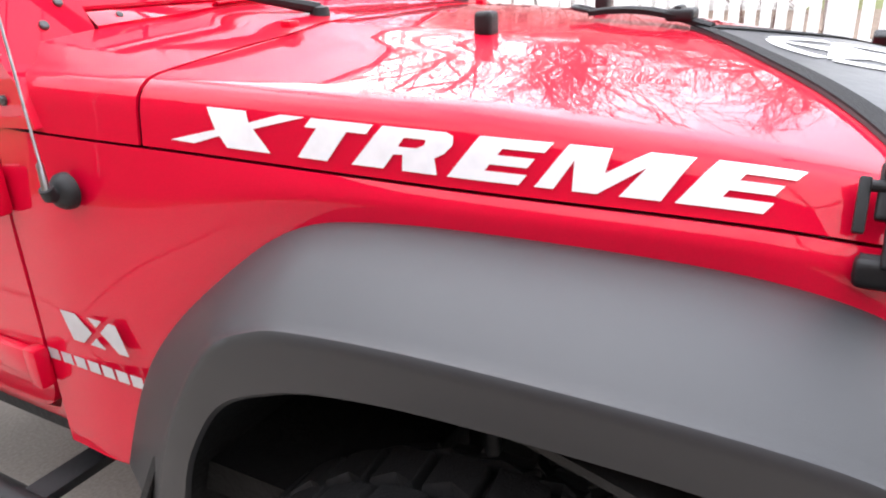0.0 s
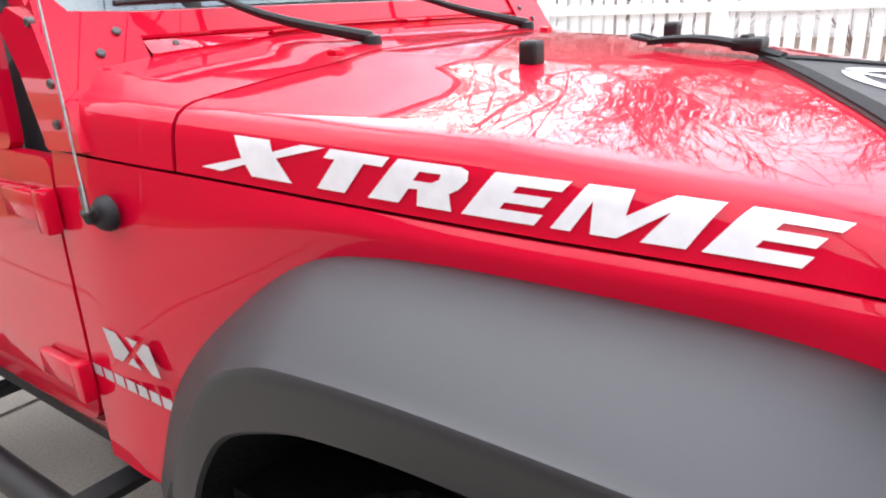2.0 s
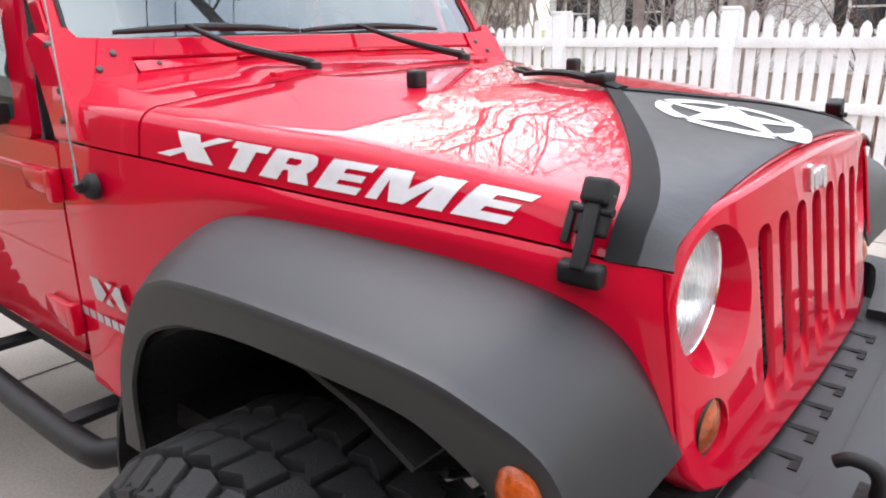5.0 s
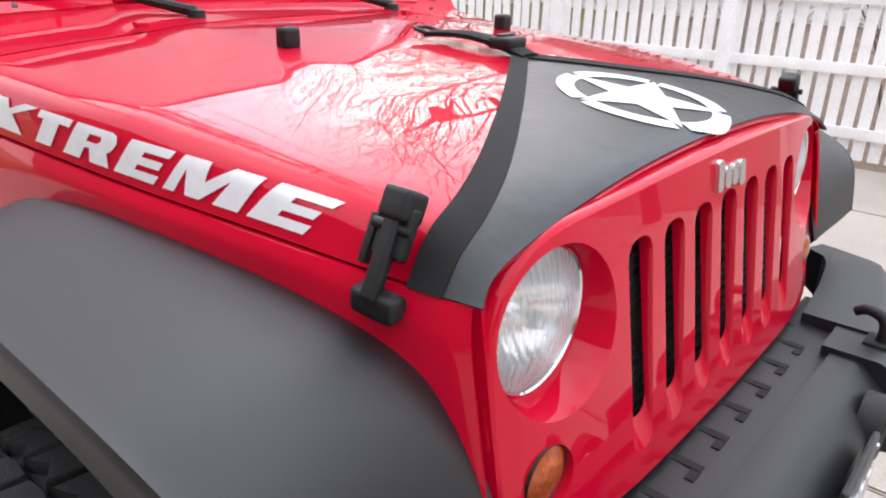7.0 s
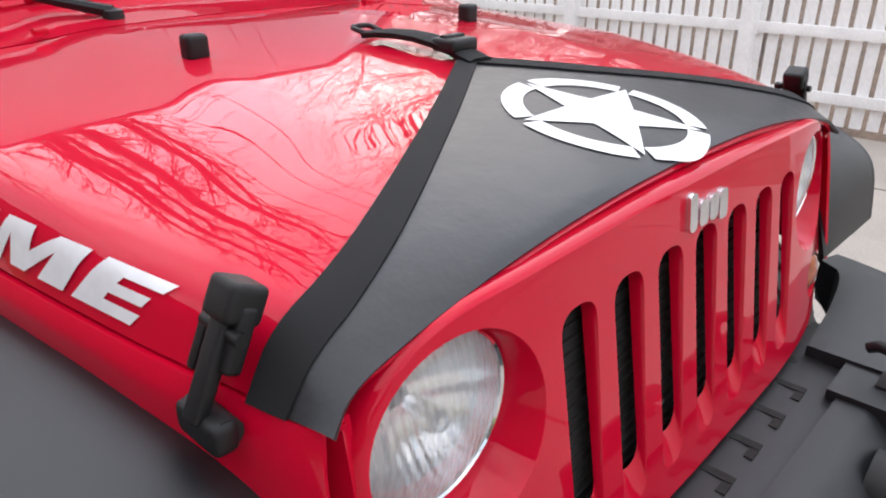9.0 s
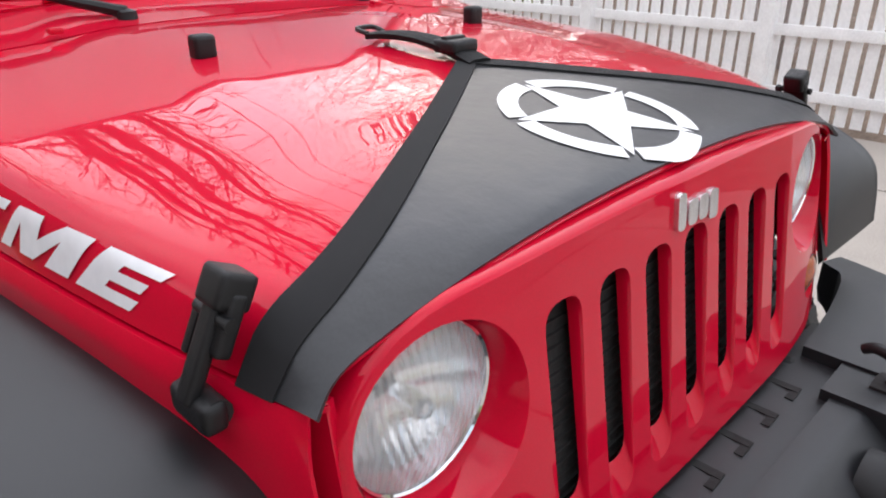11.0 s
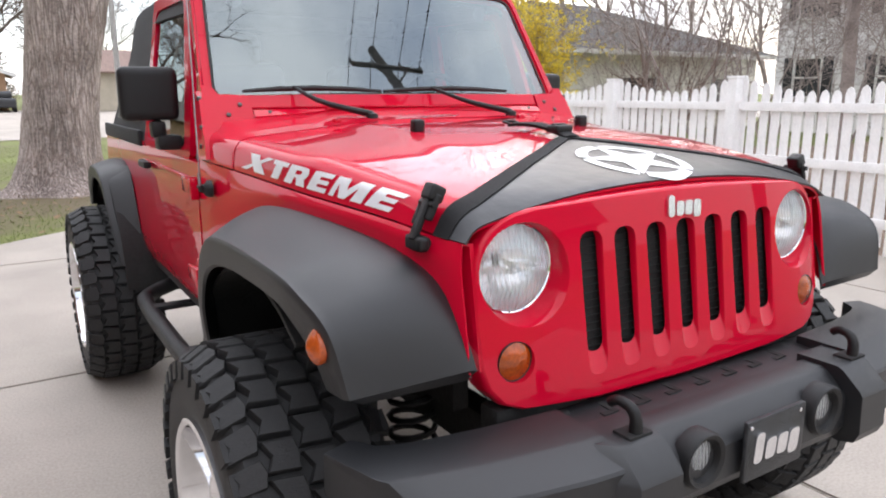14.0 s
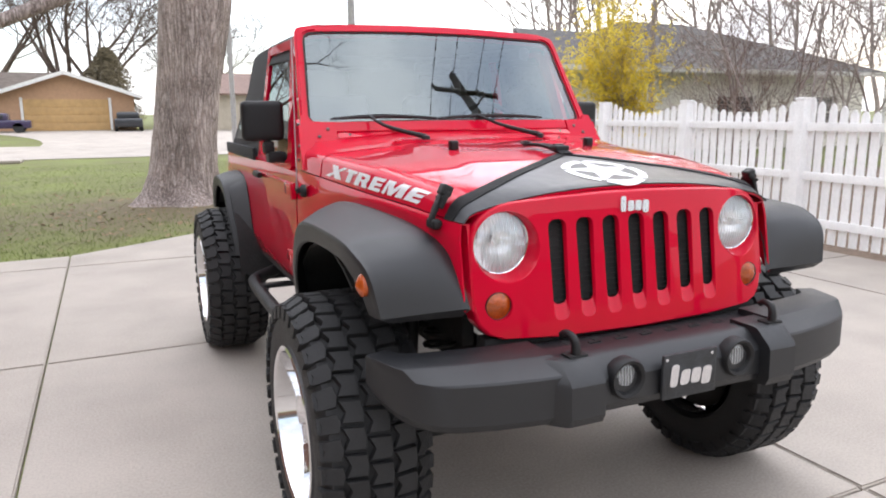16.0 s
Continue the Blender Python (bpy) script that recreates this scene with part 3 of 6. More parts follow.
for off, back in ((0, 0), (0.006, 0.003), (0.010, 0.011), (0.012, 0.024), (0.012, 0.06)):
    r = []
    for x, z in shell:
        d = Vector((x, z - 1.02))
        d.normalize()
        r.append(Vector((x + d.x * off, face_y(x, z) + back, z + d.y * off)))
    rows.append(r)
front = merge(front, grid(rows, close_v=True))
for sl in slots:
    cx = sum(p[0] for p in sl) / len(sl)
    front = merge(front, grid([[Vector((cx + (x - cx) * f, face_y(x, z) + d, z + (0.046 * d / 0.018 if z < 1.0 else 0))) for x, z in sl] for d, f in ((0, 1), (0.002, 0.97), (0.005, 0.94), (0.009, 0.92), (0.013, 0.91), (0.018, 0.90))], close_v=True))
for s, bw in zip((-1, 1), bowls):
    rr = []
    for t in (0, 0.12, 0.3, 0.5, 0.75, 1.0):
        r = []
        for k, (x, z) in enumerate(bw):
            a = 2 * math.pi * k / len(bw)
            tx, tz = s * LAMP[0] + 0.0925 * math.cos(a), LAMP[1] + 0.0925 * math.sin(a)
            y0 = face_y(x, z)
            r.append(Vector((x + (tx - x) * t, y0 + (0.008 - y0) * t ** 1.25, z + (tz - z) * t)))
        rr.append(r)
    front = merge(front, grid(rr, close_v=True))
for tn in turns:
    front = merge(front, grid([[Vector((x, face_y(x, z) + d, z)) for x, z in tn] for d in (0, 0.03)], close_v=True))
part("grille", front, PAINT, car, "red grille with seven upright slots", smooth=50)


def under_hood(half, y0, y1):
    """A dark filler panel whose top follows the hood from beneath."""
    xs = [-half + 2 * half * k / 24 for k in range(25)]
    roof = [(x, min(hood_point(max(y, 0.0), 0.80 * min(1.0, abs(x) / hood_top(max(y, 0.0)))).z for y in (y0, y1)) - 0.010) for x in xs]
    return prism(roof + [(half, 0.86), (-half, 0.86)], lambda x, z: Vector((x, y0, z)), lambda x, z: Vector((x, y1, z)))


# dark fillers added so no daylight shows between hood and grille
part("radiator_support", under_hood(0.54, 0.060, 0.100), DARK, car)
part("radiator_shroud", under_hood(0.345, 0.014, 0.12), DARK, car)
core = part("radiator", box((0, -0.008, 1.04), (0.70, 0.03, 0.36), 0.0, pose(0, 0, 0, -8.5)), DARK, car)
for k in range(18):
    part("radiator_fin", box((0, -0.046 + 0.15 * 0.0165 * k, 0.90 + 0.0165 * k), (0.66, 0.004, 0.0025)), DARK, core)

# headlamps and turn signals
for s in (-1, 1):
    c = Vector((s * LAMP[0], 0.006, LAMP[1]))
    lamp = part("headlamp", spin([(0.004, 0.0938), (-0.004, 0.094), (-0.007, 0.0925), (-0.005, 0.0900), (0.004, 0.0895)], c, 48, "y"), CHROME, car, "round headlamp with clear fluted glass")
    dish = spin([(0.046 * (1 - t * t), 0.0895 * t + 0.0005) for t in [k / 16 for k in range(17)]], c, 96, "y")
    for v in dish.verts:
        dx, dz = v.co.x - c.x, v.co.z - c.z
        fade = min(1.0, max(0.0, (0.086 - math.hypot(dx, dz)) / 0.01))
        if dz < -0.012:
            v.co.y += 0.0016 * fade * math.cos(2 * math.pi * dx / 0.013) * min(1.0, (-dz - 0.012) / 0.012)
        elif dz < 0.012:
            v.co.y -= 0.004 * fade * (1 - abs(dz) / 0.012)
    part("reflector", dish, LAMP_BOWL, lamp)
    part("bulb_shield", spin([(-0.012, 0.0005), (-0.010, 0.009), (-0.003, 0.0135), (0.02, 0.0135), (0.034, 0.012)], c, 20, "y"), CHROME, lamp)
    g = part("lens", facing(spin([(-0.004 - 0.018 * (1 - t * t), 0.0892 * t + 0.0004) for t in (0, 0.2, 0.4, 0.6, 0.8, 0.92, 1)], c, 48, "y"), (0, -1, 0)), LENS, lamp, fix=False)
    g.visible_shadow = False
    c2 = Vector((s * TURN_LAMP[0], face_y(TURN_LAMP[0], TURN_LAMP[1]) + 0.006, TURN_LAMP[1]))
    sig = part("turn_signal", spin([(-0.012 * (1 - t * t), 0.040 * t + 0.0003) for t in (0, 0.3, 0.6, 0.85, 1)] + [(0.02, 0.040)], c2, 28, "y"), AMBER, car, "round amber turn signal")
    part("retainer", spin([(0.002, 0.0425), (-0.002, 0.0415), (0.0, 0.039)], c2, 28, "y"), BLACK, sig)

# ---- fender flares ----
FLARE_IN = [(0.790, 1.085, 0.70), (0.789, 1.010, 0.86), (0.788, 0.918, 0.978), (0.780, 0.808, 1.074), (0.757, 0.705, 1.150), (0.742, 0.60, 1.174), (0.708, 0.40, 1.170), (0.666, 0.18, 1.148), (0.640, 0.05, 1.104), (0.622, -0.012, 1.03), (0.606, -0.050, 0.932)]
FLARE_RIDGE = [(0.868, 0.925, 0.70), (0.900, 0.830, 0.88), (0.910, 0.770, 0.98), (0.914, 0.700, 1.070), (0.915, 0.628, 1.108), (0.915, 0.56, 1.121), (0.915, 0.40, 1.129), (0.914, 0.15, 1.126), (0.905, 0.048, 1.103), (0.884, -0.029, 1.05), (0.862, -0.057, 0.935)]
FLARE_LIP = [(0.875, 0.860, 0.70), (0.908, 0.785, 0.86), (0.916, 0.740, 0.94), (0.918, 0.690, 1.000), (0.919, 0.620, 1.034), (0.919, 0.54, 1.055), (0.919, 0.40, 1.068), (0.918, 0.17, 1.068), (0.912, 0.09, 1.045), (0.894, 0.040, 0.992), (0.876, 0.026, 0.930)]


def flare_shape(inn, ridge, lip, n=60):
    rows = []
    for i, (a, b, c) in enumerate(zip(glide(inn, n), glide(ridge, n), glide(lip, n))):
        hump = 0.014 * min(1.0, i / 9, (n - 1 - i) / 9)
        up = Vector((0, (b.y - AXLE_F) * 0.6, 0.5)).normalized()
        pts = [a - up * 0.006 + Vector((-0.02, 0, 0)), a]
        for t, f in ((0.04, 0.40), (0.08, 0.66), (0.13, 0.86), (0.20, 1.0), (0.4, 1.10), (0.6, 1.0), (0.8, 0.62), (0.92, 0.28), (0.97, 0.10)):
            pts.append(a.lerp(b, t) + up * hump * f)
        edge = b.lerp(c, 0.07) + Vector((0.004, 0, 0))
        pts += [b + up * 0.002, edge, b.lerp(c, 0.20) + Vector((0.004, 0, 0)), b.lerp(c, 0.6) + Vector((0.001, 0, 0)), c.lerp(b, 0.08) + Vector((-0.003, 0, 0)), c + Vector((-0.010, 0, 0))]
        inward = (c - b).normalized()
        pts += [c - inward * 0.012 + Vector((-0.014, 0, 0)), b - up * 0.02 + Vector((-0.03, 0, 0)), a - up * 0.03 + Vector((0.0, 0, 0))]
        rows.append(pts)
    bm = grid(rows, close_v=True)
    bm.verts.ensure_lookup_table()
    m = len(rows[0])
    bm.faces.new([bm.verts[k] for k in range(m)])
    bm.faces.new([bm.verts[(n - 1) * m + k] for k in range(m)])
    return bm


def marker(s):
    c = Vector((s * 0.897, 0.002, 1.021))
    rows = []
    for t in (0, 0.35, 0.7, 0.92, 1.0):
        rows.append([c + Vector((s * 0.016 * (1 - t * t), 0.024 * t * math.cos(a) - 0.006 * t * math.sin(a), 0.031 * t * math.sin(a) + 0.010 * t * math.cos(a))) for a in (2 * math.pi * k / 24 for k in range(24))])
    rows.append([p + Vector((-s * 0.012, 0, 0)) for p in rows[-1]])
    return grid(rows, close_v=True)


for s in (-1, 1):
    bm = flare_shape(FLARE_IN, FLARE_RIDGE, FLARE_LIP)
    fl = part("front_flare", flipped(bm) if s < 0 else bm, FLARE, car, "wide grained dark grey front wheel flare")
    part("side_marker", marker(s), AMBER, fl, "oval amber side marker lamp")
    arch = [(0.55, 0.45 + 0.53 * math.cos(math.pi * k / 16), 0.56 + 0.50 * math.sin(math.pi * k / 16)) for k in range(12)]
    liner = grid([[Vector((x, p[1], p[2])) for p in arch] for x in (0.42, 0.55, 0.70, 0.875)])
    part("wheel_liner", thick(flipped(liner) if s < 0 else liner, 0.01), DARK, car)
    part("inner_wing", box((s * 0.50, 0.52, 0.93), (0.04, 0.76, 0.36)), DARK, car)

# rear flares
R_IN = [(0.790, 2.36, 0.66), (0.790, 2.44, 0.86), (0.790, 2.53, 1.03), (0.790, 2.62, 1.10), (0.790, 2.80, 1.125), (0.790, 3.02, 1.11), (0.790, 3.15, 1.03), (0.790, 3.22, 0.86)]
R_RIDGE = [(0.885, 2.40, 0.66), (0.905, 2.48, 0.86), (0.912, 2.57, 1.01), (0.915, 2.65, 1.07), (0.915, 2.80, 1.095), (0.915, 3.00, 1.08), (0.915, 3.12, 1.01), (0.910, 3.19, 0.86)]
R_LIP = [(0.885, 2.45, 0.66), (0.908, 2.53, 0.86), (0.916, 2.61, 0.97), (0.918, 2.67, 1.01), (0.918, 2.80, 1.03), (0.918, 2.98, 1.02), (0.918, 3.08, 0.95), (0.913, 3.14, 0.86)]
SET_BACK = 0.04
for s in (-1, 1):
    bm = flare_shape(R_IN, R_RIDGE, R_LIP, 40)
    part("rear_flare", flipped(bm) if s < 0 else bm, FLARE, car, "wide grained dark grey rear wheel flare")
    arch = [(0, AXLE_R - SET_BACK + 0.50 * math.cos(math.pi * k / 12), 0.56 + 0.47 * math.sin(math.pi * k / 12)) for k in range(13)]
    liner = grid([[Vector((x, p[1], p[2])) for p in arch] for x in (0.45, 0.65, 0.88)])
    part("wheel_liner", thick(flipped(liner) if s < 0 else liner, 0.01), DARK, car)

# ---- body tub, doors ----
SET_BACK = 0.048
def side_x(z):
    return 0.785 - 0.010 * max(0, (z - 1.05) / 0.2) ** 2 - 0.03 * max(0, (0.82 - z) / 0.12) ** 2


def side_panel(outline, s, out=0.0, thickness=0.025):
    bm = slice_up(flat(outline), (), [0.72 + 0.06 * k for k in range(10)])
    mapped(bm, lambda y, z: Vector((side_x(z) + out, y, z)))
    bmesh.ops.recalc_face_normals(bm, faces=bm.faces)
    if sum(f.normal.x for f in bm.faces) < 0:
        bmesh.ops.reverse_faces(bm, faces=bm.faces)
    r = bmesh.ops.extrude_face_region(bm, geom=bm.faces[:])
    for v in [g for g in r["geom"] if isinstance(g, bmesh.types.BMVert)]:
        v.co.x -= thickness
    return flipped(bm) if s < 0 else bm


DOOR = [(1.196, 1.235), (1.196, 0.80), (1.235, 0.748), (1.30, 0.733), (2.02, 0.733), (2.12, 0.80), (2.17, 0.95), (2.17, 1.235)]
for s in (-1, 1):
    part("rocker", side_panel([(1.19, 0.695), (2.45, 0.66), (2.45, 0.727), (1.29, 0.727), (1.232, 0.74), (1.19, 0.79)], s, -0.002), PAINT, car)
    part("quarter_panel", side_panel([(2.176, 1.25), (2.176, 0.95), (2.126, 0.80), (2.08, 0.727), (2.34, 0.66), (2.46, 0.9), (2.58, 1.06), (2.8, 1.09), (3.05, 1.06), (3.2, 0.8), (3.32, 0.8), (3.32, 1.25)], s), PAINT, car)
    door = part("door", side_panel(rounded(DOOR, 0.03, 3), s, 0.004), PAINT, car, "closed red full door with framed window")
    for hz, hy in ((1.158, 1.205), (0.853, 1.215)):
        part("hinge", merge(box((s * 0.800, hy + 0.06, hz), (0.020, 0.13, 0.050), 0.007), box((s * 0.802, hy - 0.012, hz - 0.004), (0.028, 0.035, 0.074), 0.009)), PAINT, door)
    crease = box((s * 0.790, 1.70, 1.175), (0.012, 0.86, 0.014), 0.005)
    part("door_crease", crease, PAINT, door)
    part("door_handle", merge(box((s * 0.805, 2.03, 1.165), (0.030, 0.14, 0.030), 0.010), tube([(s * 0.79, 2.10, 1.165), (s * 0.815, 2.10, 1.165)], 0.016, 12)), BLACK, door)
    # window frame of the door, leaning inward
    def win(y, z, o=0.0, s=s):
        return Vector((s * (0.775 - 0.085 * (z - 1.24) / 0.56 + o), y, z))
    hole = rounded([(1.42, 1.27), (1.605, 1.785), (2.10, 1.785), (2.10, 1.27)], 0.035, 3)
    rim = rounded([(1.33, 1.235), (1.52, 1.83), (2.165, 1.83), (2.165, 1.235)], 0.03, 3)
    bm = slice_up(flat(rim, [hole]), (), [1.3, 1.4, 1.5, 1.6, 1.7])
    mapped(bm, lambda y, z: win(y, z))
    part("window_frame", thick(bm, 0.022), PAINT, door)
    g = part("window_pane", facing(mapped(flat(hole), lambda y, z: win(y, z, -0.010)), (s, 0, 0)), TINT, door, fix=False)
    g.visible_shadow = False
    # mirror
    mo = 0.905 if s > 0 else 0.855
    mr = part("door_mirror", box((s * mo, 1.53, 1.452), (0.192, 0.105, 0.182), 0.030, pose(0, 0, 0, 0, 0, s * 6), 4), BLACK, car, "square black door mirror on a short arm")
    part("mirror_arm", merge(box((s * (mo - 0.05), 1.50, 1.285), (0.085 + 2 * (mo - 0.855), 0.075, 0.052), 0.014), box((s * (mo - 0.02), 1.515, 1.33), (0.05, 0.06, 0.06), 0.014)), BLACK, mr)
    part("mirror_glass", box((s * mo, 1.586, 1.454), (0.155, 0.004, 0.142), 0.0, pose(0, 0, 0, 0, 0, s * 6)), CHROME, mr)
    # step bar
    step = part("step_bar", tube(glide([(s * 0.70, 0.99, 0.60), (s * 0.82, 1.06, 0.575), (s * 0.855, 1.2, 0.57), (s * 0.855, 1.95, 0.57), (s * 0.82, 2.12, 0.575), (s * 0.70, 2.18, 0.60)], 24), 0.033, 14), BLACK, car, "black tubular side step")
    for y in (1.25, 1.85):
        part("step_bracket", box((s * 0.74, y, 0.59), (0.26, 0.06, 0.02), 0.004), BLACK, step)
part("floor_pan", box((0, 1.95, 0.70), (1.50, 2.75, 0.06)), DARK, car)
part("firewall", box((0, 1.12, 1.0), (1.50, 0.03, 0.55)), DARK, car)
part("tailgate", box((0, 3.31, 1.0), (1.54, 0.04, 0.5), 0.015), PAINT, car)
part("engine_bay", box((0, 0.55, 0.92), (0.80, 0.85, 0.34), 0.02), DARK, car)

# ---- windscreen ----
WS0, WS1 = Vector((0, 1.198, 1.424)), Vector((0, 1.488, 1.903))
W_UP = (WS1 - WS0).normalized()
W_OUT = Vector((0, -W_UP.z, W_UP.y))


def ws(x, h, o=0.0):
    p = WS0 + W_UP * h + W_OUT * o
    return Vector((x, p.y, p.z))


WS_H = (WS1 - WS0).length
glass_loop = rounded([(-0.708, 0.030), (0.708, 0.030), (0.662, WS_H - 0.036), (-0.662, WS_H - 0.036)], 0.045, 4)
frame_loop = rounded([(-0.752, -0.12), (0.752, -0.12), (0.746, 0.03), (0.698, WS_H), (-0.698, WS_H), (-0.746, 0.03)], 0.05, 4)
bm = flat(frame_loop, [glass_loop])
slice_up(bm, [-0.6 + 0.1 * k for k in range(13)], [])


def header_bow(x):
    return 0.02 * (x / 0.7) ** 2


mapped(bm, lambda x, h: ws(x, h - 0.012 * (abs(x) / 0.7) ** 2 * (h / WS_H), -header_bow(x)))
bmesh.ops.recalc_face_normals(bm, faces=bm.faces)
thick(bm, 0.055)
bmesh.ops.bevel(bm, geom=[e for e in bm.edges if e.is_manifold and e.calc_face_angle(0) > 0.9], offset=0.010, segments=2, affect="EDGES")
part("windscreen_frame", bm, PAINT, car)
pane = part("windscreen", facing(mapped(slice_up(flat(glass_loop), [-0.6 + 0.15 * k for k in range(9)]), lambda x, h: ws(x, h - 0.012 * (abs(x) / 0.7) ** 2 * (h / WS_H), -0.010 - header_bow(x))), W_OUT), SCREEN, car, "clear windscreen reflecting sky and wires", fix=False)
pane.visible_shadow = False
seal_in = rounded([(-0.698, 0.040), (0.698, 0.040), (0.653, WS_H - 0.045), (-0.653, WS_H - 0.045)], 0.04, 4)
part("seal", mapped(slice_up(flat(glass_loop, [seal_in]), [-0.6 + 0.1 * k for k in range(13)]), lambda x, h: ws(x, h - 0.012 * (abs(x) / 0.7) ** 2 * (h / WS_H), -0.006 - header_bow(x))), BLACK, pane)
for s in (-1, 1):
    foot = [(0.601, -0.085), (0.66, -0.088), (0.70, -0.105), (0.735, -0.125), (0.757, -0.140), (0.757, 0.0), (0.748, 0.05), (0.715, 0.05), (0.70, 0.026), (0.601, 0.022)]
    part("hinge_foot", prism([(s * x, h) for x, h in foot], lambda x, h: ws(x, h, 0.008), lambda x, h: ws(x, h, -0.04)), PAINT, car)
    side = [(1.085, 1.253), (1.189, 1.249), (1.250, 1.36), (1.310, 1.44), (1.272, 1.46), (1.196, 1.436), (1.137, 1.338), (1.112, 1.312)]
    part("hinge_cheek", prism(side, lambda y, z: Vector((s * (0.782 - 0.020 * max(0.0, (z - 1.25) / 0.20)), y, z)), lambda y, z: Vector((s * 0.735, y, z))), PAINT, car)
    for x, y, z, nx in ((0.639, 1.184, 1.416, 0), (0.682, 1.165, 1.385, 0), (0.778, 1.147, 1.290, 1), (0.772, 1.152, 1.349, 1), (0.763, 1.202, 1.437, 1)):
        d = Vector((s, 0, 0)) if nx else W_OUT
        p = Vector((s * x, y, z))
        part("bolt", tube([p - d * 0.006, p + d * 0.004, p + d * 0.006], [0.0075, 0.0075, 0.005], 10), DARKSTEEL, car)
# louvred cowl panel in the plane of the windscreen, between the feet
across = [-0.598 + 1.196 * k / 16 for k in range(17)]


def cowl_row(h, o, x):
    return ws(x, h, o - 0.3 * header_bow(x))


def cowl_lip(x, f):
    """Lower edge of the panel on the cowl's skin; f from 0 at the edge to 1 at the slot."""
    y = 1.203 - 0.045 * (1 - (x / 0.6) ** 2) ** 1.5
    low = Vector((x, y - SET_BACK, cap_z(x, y) + 0.005))
    return low.lerp(cowl_row(-0.030, 0.008, x), f)


bm = merge(grid([[cowl_row(h, o, x) for x in across] for h, o in ((0.030, -0.012), (0.028, 0.003), (0.024, 0.006), (-0.020, 0.007), (-0.024, 0.004), (-0.024, -0.012))]),
           grid([[cowl_row(-0.030, -0.012, x) for x in across]] + [[cowl_lip(x, f) for x in across] for f in (0.98, 0.8, 0.5, 0.2, 0.0)] + [[cowl_lip(x, 0) - Vector((0, 0, 0.008)) for x in across]]))
cowl_panel = part("cowl_panel", bm, PAINT, car, smooth=25)
part("cowl_groove", grid([[cowl_row(h, -0.010, x) for x in across] for h in (-0.018, -0.036)]), DARK, cowl_panel)
for xa, xb, f in ((-0.36, -0.245, 0.22), (-0.20, 0.16, 1.15), (0.02, 0.40, 0.30)):
    bm = grid([[cowl_lip(xa + (xb - xa) * k / 6, f + df) + W_OUT * o for k in range(7)] for df, o in ((-0.22, 0.0), (-0.20, 0.008), (-0.12, 0.012), (0.05, 0.012), (0.10, 0.0))])
    part("louvre", thick(bm, 0.003), PAINT, cowl_panel)
for x in (-0.545, 0.545):
    p, d = cowl_lip(x, 0.55), W_OUT
    part("rivet", tube([p - d * 0.004, p + d * 0.003, p + d * 0.004], [0.006, 0.006, 0.004], 8), DARKSTEEL, cowl_panel)
for x0, x1 in ((-0.27, -0.62), (0.30, -0.10)):
    wiper = part("wiper", tube(glide([(x0, 0.965, 1.385), (x0 - 0.13, 1.07, 1.425), tuple(ws((x0 + x1) / 2, 0.045, 0.022))], 8), [0.012, 0.011, 0.010, 0.009, 0.008, 0.007, 0.006, 0.005], 8), BLACK, car, "black wiper resting at the base of the windscreen")
    part("wiper_blade", tube([tuple(ws(x1 + (x0 + 0.16 - x1) * t, 0.036 + 0.012 * math.sin(math.pi * t), 0.010)) for t in (0, 0.25, 0.5, 0.75, 1)], [0.005, 0.009, 0.010, 0.009, 0.005], 8), BLACK, wiper)
    part("wiper_cap", spin([(0, 0.02), (0.015, 0.018), (0.022, 0.001)], (x0, 0.965, 1.372), 14, "z"), BLACK, wiper)

# ---- soft top and cabin ----
def top_ring(y, zt, half, zb, hb):
    pts = [(-hb, zb), (-half - 0.02, zt - 0.10), (-half, zt - 0.035), (-half + 0.05, zt - 0.006), (-half * 0.5, zt + 0.012), (0, zt + 0.016)]
    pts += [(-x, z) for x, z in pts[-2::-1]]
    return [Vector((x, y, z)) for x, z in pts]


roof = grid([[p for p in top_ring(y, zt, 0.665, zt - 0.14, 0.70)] for y, zt in ((1.525, 1.862), (1.56, 1.872), (1.9, 1.880), (2.18, 1.880))])
soft = part("soft_top", thick(roof, 0.008), CANVAS, car, "black canvas soft top, raised")
back = grid([top_ring(y, zt, h, 1.235, 0.775) for y, zt, h in ((2.17, 1.880, 0.665), (2.55, 1.874, 0.66), (2.78, 1.860, 0.655), (2.88, 1.81, 0.65), (3.25, 1.33, 0.70))])
part("soft_top_rear", thick(back, 0.008), CANVAS, soft)
for s in (-1, 1):
    q = [(2.27, 1.33), (2.27, 1.74), (2.72, 1.74), (2.95, 1.33)]
    g = part("quarter_window", facing(mapped(flat(rounded(q, 0.05, 3)), lambda y, z: Vector((s * (0.792 - 0.16 * (z - 1.235) / 0.62), y, z))), (s, 0, 0)), TINT, soft, fix=False)
    part("belt_trim", box((s * 0.782, 2.74, 1.262), (0.022, 1.04, 0.07), 0.010), CANVAS, soft)
part("dashboard", box((0, 1.36, 1.28), (1.42, 0.22, 0.22), 0.05, None, 3), CABIN, car)
part("steering_wheel", merge(tube([(0.36 + 0.18 * math.cos(a), 1.56 + 0.05 * math.sin(a), 1.36 + 0.17 * math.sin(a)) for a in (2 * math.pi * k / 24 for k in range(25))], 0.014, 8), box((0.36, 1.55, 1.36), (0.12, 0.06, 0.1), 0.02), box((0.36, 1.555, 1.36), (0.34, 0.02, 0.03), 0.008)), BLACK, car)
